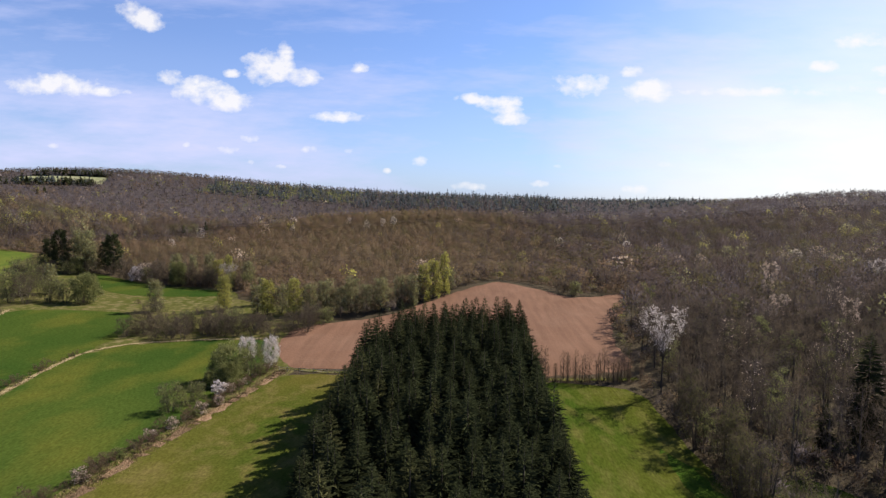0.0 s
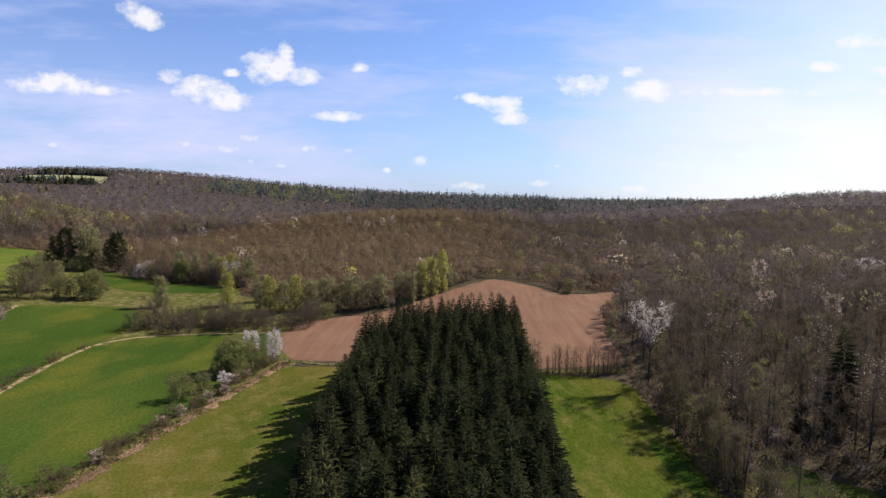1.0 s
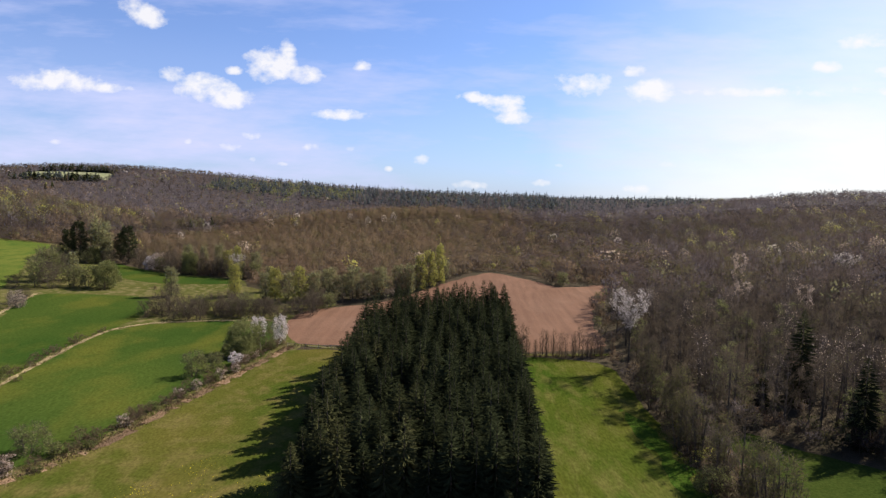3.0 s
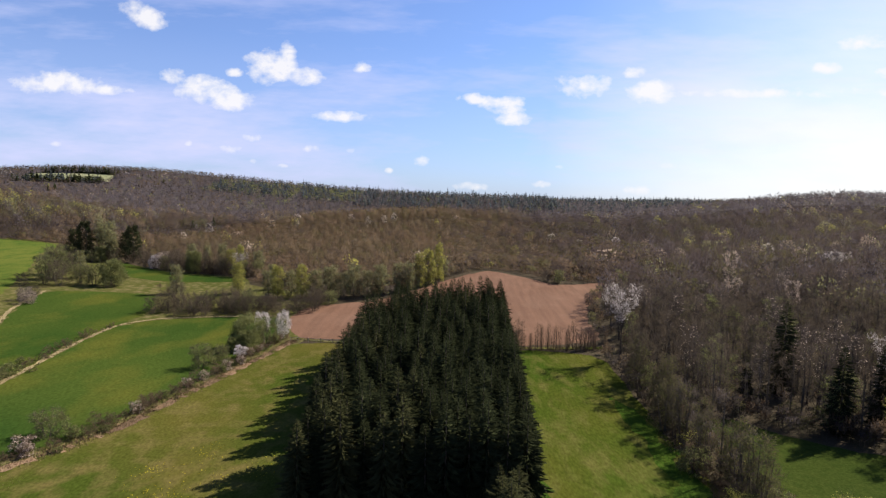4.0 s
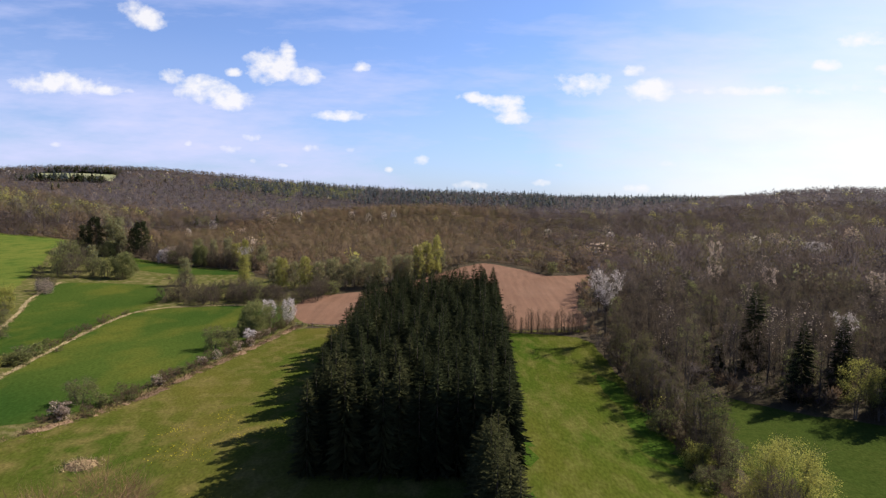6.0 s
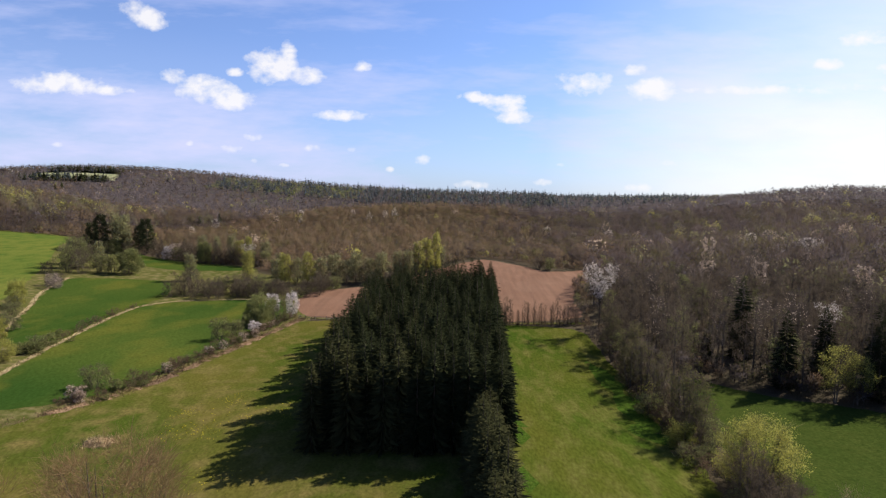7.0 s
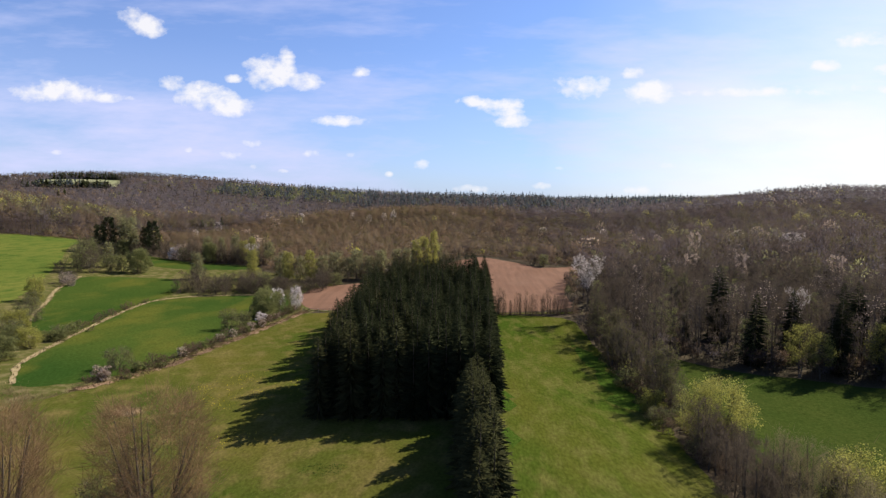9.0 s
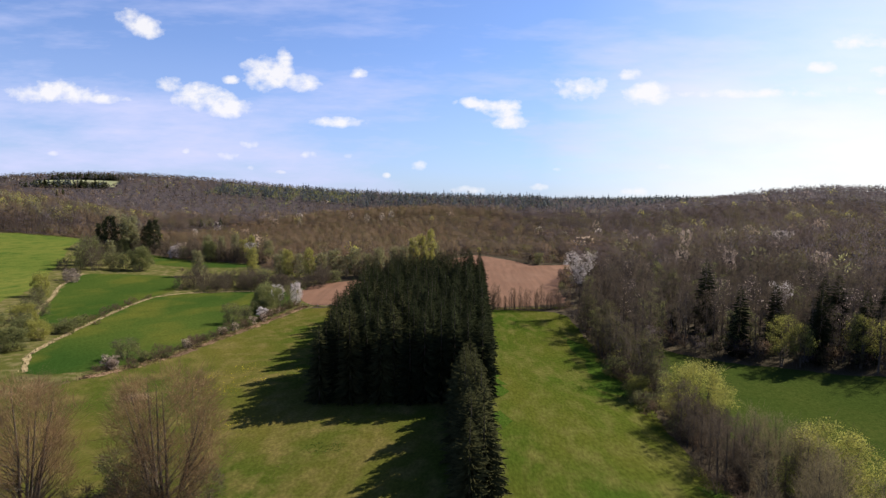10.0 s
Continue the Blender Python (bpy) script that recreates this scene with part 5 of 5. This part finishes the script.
# undergrowth below the trees: wood, wood edge, stream row and the far edge of the ploughed field
p = jittered(rng, 40, 122, 40, 170, 4.0)
p = [tuple(q) for q in p[inside(NEAR_WOOD, p[:, 0], p[:, 1]) & ~inside(OPEN, p[:, 0], p[:, 1])]]
p += [(41.5 + rng.normal(0, 1.1), y) for y in np.arange(62, 124, 1.1)]
p += [(43.6 + rng.normal(0, 1.2), y) for y in np.arange(60, 90, 0.9)]
for line, step in (([(52, 91), (60, 85), (69, 78), (79, 72), (92, 65), (112, 58)], 0.55), ([(-46, 187), (-25, 194), (-10, 212), (5, 232), (19, 245), (36, 237), (46, 225), (58, 229), (72, 238)], 1.5), ([(71, 235), (66, 215), (53, 187), (47, 160), (44, 138)], 1.6)):
    p += [(x + rng.normal(0, 1.0), y + 1.4 + rng.normal(0, 1.3)) for x, y in smooth_line(line, step)]
p = np.array(p)
p_left = [(x + rng.normal(0, 1.0), y + rng.normal(0, 1.0)) for x, y in smooth_line([(-330, 272), (-240, 271), (-209, 293), (-190, 280), (-172, 267)], 1.6)]
p = np.concatenate([p, p_left])
k = choose(rng, p, {"brown": 40, "warm": 34, "grey": 6, "olive": 20, "fresh": 1.0})
plant_wood("undergrowth", "tangled brown undergrowth below the bare trees", p, k, rng.uniform(2.6, 5.2, len(p)), templates(7, 92, 0.15, 0.11), 8)
# bushes on the stream bank, below the row of trees
for i, y in enumerate(np.arange(0, 66, 1.0)):
    w = rng.uniform(3.0, 6.0)
    shrub(int(rng.choice([BROWN, GREYG, YELLOW], p=[0.74, 0.22, 0.04] if y > 27 else [1.0, 0.0, 0.0])), rng.uniform(33.4, 41.5) + 0.10 * min(y, 45), y + rng.normal(0, 0.5), w, w * rng.uniform(0.5, 0.85))
# thin bare trees along the edge of the ploughed field
THIN = "thin trees at the field edge"
thin = Nursery([broadleaf("thin_tree", "tree", 360 + i, 8.5, 2.6, "thin leafless tree at the edge of the ploughed field", THIN, clumps=34, low=0.10, up=1.3, twigs=20, twig_mat=M_TWIG_H, twig_width=0.035, twig_long=1.3, full=0.4, thick=1.0) for i in range(3)])
for i, x in enumerate(np.arange(18.0, 43.0, 0.75)):
    thin.put(i, x + rng.normal(0, 0.7), 130.0 + 0.05 * (x - 18) + rng.normal(0, 0.6), turn=i * 70, size=rng.uniform(0.5, 0.92), tall=rng.uniform(0.85, 1.3))
shrub(BROWN, 18.6, 130.4, 6.0, 6.2)
for x in np.arange(18, 44, 2.4):
    w = rng.uniform(1.2, 2.0)
    shrub(BROWN, x, 129.5 + rng.normal(0, 0.4), w, w * 0.7)

shrub(GREYG, 47, 225, 7.0, 6.0)
shrub(BROWN, 43, 228, 7.0, 5.5)

# big leafless trees in the foreground
FORE = "leafless trees by the meadow"
big = broadleaf("leafless_tree", "tree", 401, 15.0, 14.0, "wide leafless many-stemmed tree with brown twigs", FORE, stems=6, clumps=170, low=0.14, up=0.7, twigs=84, twig_mat=M_TWIG_W, twig_width=0.026, twig_long=1.0, full=0.40, clump=0.115, thick=1.15, limbs=True)
stand(big, -25.2, 14.5, 20, 1.12)
big_2 = broadleaf("leafless_tree", "tree", 402, 14.5, 13.0, "leafless reddish-brown tree with upright stems", FORE, stems=6, clumps=150, low=0.14, up=1.0, twigs=84, twig_mat=M_TWIG_W, twig_width=0.026, twig_long=1.1, full=0.42, clump=0.115, thick=1.15, limbs=True)
stand(big_2, -40.0, 12.5, 50, 1.10)
again(big, -48.0, 8.0, 200, 0.85)
shrub(GREYG, -31.5, 17.0, 8.0, 6.0)
shrub(BROWN, -28.0, 12.0, 8.0, 5.5)
shrub(BROWN, -22.0, 16.0, 6.0, 4.5)
shrub(BROWN, -33.5, 12.0, 5.5, 4.5)
shrub(GREYG, -22.5, 13.0, 4.5, 3.2)
shrub(BROWN, -36.0, 9.0, 5.0, 3.5)


# ---- strips of dry grass and bramble ----
def strip(name, label, line, width, mat, seed, tall, count, lift=0.11, sheet=True, blade=0.15, closed=0.97):
    """A ragged ribbon of dry growth: a thin mat, where it is closed, and upright tufts."""
    rng = np.random.default_rng(seed)
    pts = smooth_line(line, 0.9)
    verts, faces = [], []
    for i, (x, y) in enumerate(pts if sheet else []):
        a, b = pts[max(i - 1, 0)], pts[min(i + 1, len(pts) - 1)]
        d = Vector((b[0] - a[0], b[1] - a[1])).normalized()
        w1, w2 = (width * 0.5 * max(0.1, 0.75 + 0.9 * noise.noise((i * 0.31, 7.0 * e, seed)) + rng.normal(0, 0.12)) for e in range(2))
        for s in (w1, -w2):
            qx, qy = x - d.y * s, y + d.x * s
            verts.append((qx, qy, height(qx, qy) + lift))
        if i and rng.random() < closed:
            n = 2 * i
            faces.append((n - 2, n - 1, n + 1, n))
    base = np.array(pts)
    n = int(count * len(pts))
    c = base[rng.integers(0, len(base), n)] + rng.normal(0, width * 0.30, (n, 2))
    z = heights(c[:, 0], c[:, 1])
    way = unit(rng.normal(0, 0.55, (n, 3)) + [0, 0, 1]) * (tall * rng.uniform(0.4, 1.2, (n, 1)))
    side = unit(rng.normal(0, 1, (n, 3)) * [1, 1, 0.1]) * blade
    o = np.concatenate([c, z[:, None]], 1)
    start = len(verts)
    tuft = np.stack([o - side, o + side, o + way], 1).reshape(-1, 3)
    verts += [tuple(q) for q in tuft.tolist()]
    faces += [(start + 3 * i, start + 3 * i + 1, start + 3 * i + 2) for i in range(n)]
    soft = np.concatenate([np.tile([0.0, 0.0, 1.0], (start, 1)), np.repeat(unit(rng.normal(0, 0.35, (n, 3)) + [0, 0, 1]), 3, 0)])
    ob = mesh_object(name, verts, faces, mat, soft=soft)
    return tagged(ob, label, "dry grass", kind="stuff")


strip("bramble_strip", "reddish-brown dead bramble and grass along the hedge", [(-41.6, 137), (-45.3, 118), (-48.3, 102), (-50.8, 88), (-52.9, 74), (-57.0, 63), (-61, 56)], 2.8, M_BRAMBLE, 51, 0.42, 80, sheet=False, blade=0.07)
strip("grass_strip", "tan dead grass at the foot of the hedge", [(-40.9, 137), (-44.9, 118), (-47.8, 102), (-50.2, 88), (-52.3, 74), (-56.4, 63), (-60.7, 56)], 2.2, M_TAN, 60, 0.35, 60, lift=0.15, blade=0.07, closed=0.68)
strip("grass_strip", "straw-coloured dry grass line between two crop fields", [(-56, 166), (-72, 163), (-87, 156), (-93.5, 145), (-93, 130), (-90.5, 115), (-87, 98), (-84.5, 86), (-80, 68), (-73, 57)], 1.25, M_STRAW, 52, 0.4, 9)
strip("grass_strip", "straw-coloured dry grass line below the shrubs", [(-141, 180), (-131, 152), (-120, 132), (-112, 116), (-102, 98), (-96, 90)], 1.25, M_STRAW, 53, 0.4, 9)
strip("grass_strip", "pale dry grass at the edge of the ploughed field", [(-44, 140), (-28, 136.5), (-12, 136)], 2.2, M_ROUGH, 54, 0.4, 10)
strip("grass_strip", "dry grass under the thin trees", [(17, 131.5), (30, 131.5), (42, 132)], 2.2, M_ROUGH, 55, 0.5, 12)
strip("bramble_strip", "patch of flattened brown dead reeds", [(-72, 54), (-66, 51), (-60, 53.5), (-56, 55)], 4.0, M_BRAMBLE, 56, 0.22, 130, sheet=False, blade=0.06)
strip("bramble_strip", "brown dead growth below the leafless trees", [(-66, 46), (-60, 41), (-57, 34)], 6.0, M_BRAMBLE, 57, 0.22, 150, sheet=False, blade=0.06)


strip("bramble_strip", "tan dead grass below the leafless trees", [(-44, 10), (-34, 9), (-26, 12), (-18, 15), (-16, 22), (-18, 27)], 4.5, M_BRAMBLE, 59, 0.20, 120, sheet=False, blade=0.06)
strip("brush_litter", "pale fallen branches on the stream bank", [(40.5, 88), (40.0, 80), (39.5, 72), (39.5, 66)], 2.6, M_BRAMBLE, 58, 0.5, 34, sheet=False)


# ---- tussocks of coarser grass in the meadow ----
def tussocks(name, label, mat, count, seed, tall):
    rng = np.random.default_rng(seed)
    p = np.stack([rng.uniform(-60, 38, count), rng.uniform(-12, 132, count)], -1)
    p = p[inside(MEADOW, p[:, 0], p[:, 1]) & (blotch(p, 9.0, seed) + rng.normal(0, 0.25, len(p)) > 0.05)]
    n = 6
    o = np.repeat(np.concatenate([p, heights(p[:, 0], p[:, 1])[:, None] + 0.05], 1), n, 0)
    o = o + rng.normal(0, 0.16, o.shape) * [1, 1, 0]
    way = unit(rng.normal(0, 0.6, o.shape) + [0, 0, 1]) * tall * rng.uniform(0.5, 1.2, (len(o), 1))
    side = unit(rng.normal(0, 1, o.shape) * [1, 1, 0.05]) * 0.10
    tris = np.stack([o - side, o + side, o + way], 1)
    tris, out = face_out(tris, np.array([0, 0, -400.0]), rng, 0.3)
    return tagged(tri_mesh(name, tris, np.zeros(len(tris), int), [mat], out), label, "grass", kind="stuff")


tussocks("grass_tussocks", "darker green tussocks scattered over the meadow", M_LUSH, 1500, 71, 0.10)
tussocks("dry_tussocks", "pale dry tussocks scattered over the meadow", M_ROUGH, 1800, 72, 0.10)
# a clump of broad-leaved weeds in the grass
weeds = Shape()
for i in range(300):
    t, w = rng.uniform(0, 6.28), math.sqrt(rng.random())
    q = Vector((-11.0 + 3.0 * w * math.cos(t) + rng.normal(0, 0.15), 29.2 + 2.0 * w * math.sin(t) + rng.normal(0, 0.15), 0))
    weeds.leaf(q + Vector((0, 0, height(q.x, q.y) + rng.uniform(0.06, 0.16))), rng.uniform(0.07, 0.15), rng)
tagged(weeds.part("weed_patch", M_WEED, None, rounded=-400.0), "clump of dark green broad-leaved weeds in the meadow", "weeds", kind="stuff")
# dandelions in loose patches
flowers = Shape()
for cx, cy, w in ((-33, 55, 2.6), (-37, 52, 2.0), (-29.5, 58, 1.6), (-40, 60, 1.8), (-26, 38, 2.0), (-24, 62, 2.2), (-34, 66, 2.4)):
    for i in range(int(60 * w)):
        x, y = cx + rng.normal(0, 0.8 * w), cy + rng.normal(0, 1.1 * w)
        flowers.leaf(Vector((x, y, height(x, y) + rng.uniform(0.10, 0.22))), rng.uniform(0.05, 0.10), rng)
tagged(flowers.part("dandelions", M_FLOWER, None, rounded=-400.0), "yellow dandelion heads in loose patches of the meadow", "flowers", kind="stuff")
# a budding bush and dead twigs at the front corner of the plantation
shrub(YELLOW, 4.2, 50.2, 4.6, 8.0)
shrub(BROWN, 3.0, 48.6, 3.0, 3.0)


# ---- heap of cut reeds in the meadow ----
def heap(x, y):
    rng = np.random.default_rng(61)
    pile = root("brush_heap", "low heap of pale cut reeds and earth in the meadow", "heap")
    mound, loose = Shape(), Shape()
    rings, sides = 6, 18
    mound.v.append(Vector((0, 0, 0.75)))
    for r in range(1, rings + 1):
        for s in range(sides):
            t = 2 * math.pi * s / sides
            k = r / rings
            w = k * (2.5 + 0.5 * noise.noise((math.cos(t) * 2, math.sin(t) * 2, 1.0)))
            mound.v.append(Vector((w * math.cos(t), 0.75 * w * math.sin(t), 0.75 * (1 - k * k) + 0.25 * noise.noise((w * math.cos(t) * 1.6, w * math.sin(t) * 1.6, 5)) * (1 - k) - 0.1 * k)))
    for s in range(sides):
        mound.f.append((0, 1 + s, 1 + (s + 1) % sides))
        for r in range(rings - 1):
            a, b = 1 + r * sides, 1 + (r + 1) * sides
            mound.f.append((a + s, b + s, b + (s + 1) % sides, a + (s + 1) % sides))
    for i in range(500):
        t, w = rng.uniform(0, 6.28), math.sqrt(rng.random()) * 3.2
        q = Vector((w * math.cos(t), 0.75 * w * math.sin(t), max(0.02, 0.75 * (1 - (w / 2.6) ** 2))))
        loose.blade(q, (Vector(rng.normal(0, 1, 3)) * 0.6 + Vector((0, 0, 0.35))).normalized(), rng.uniform(0.3, 0.9), 0.09, rng)
    mound.part("mound", M_BRAMBLE, pile)
    loose.part("cut_reeds", M_STRAW, pile)
    stand(pile, x, y, 15, sink=0.0)


heap(-47.0, 47.2)


# ---- fence at the end of the meadow ----
def fence(line):
    ob = root("fence", "weathered wooden post-and-rail pasture fence", "fence")
    base = Vector((*line[0], height(*line[0])))
    ob.matrix_basis = Matrix.Translation(base)
    pts = smooth_line(line, 2.6)
    tops = []
    for i, (x, y) in enumerate(pts):
        post = Shape()
        x, y, z = x - base.x, y - base.y, height(x, y) - base.z
        post.tube([Vector((x, y, z - 0.3)), Vector((x, y, z + 1.25)), Vector((x, y, z + 1.32))], (0.075, 0.07, 0.03), 6)
        post.part("post", M_WOOD, ob)
        tops.append(Vector((x, y, z)))
    for a, b in zip(tops, tops[1:]):
        for up in (0.6, 1.1):
            rail = Shape()
            rail.tube([a + Vector((0, -0.08, up)), a.lerp(b, 0.5) + Vector((0, -0.08, up - 0.03)), b + Vector((0, -0.08, up))], (0.045, 0.045, 0.045), 4)
            rail.part("rail", M_WOOD, ob)


fence([(-42.0, 137.2), (-30.0, 135.4), (-16.0, 135.2)])
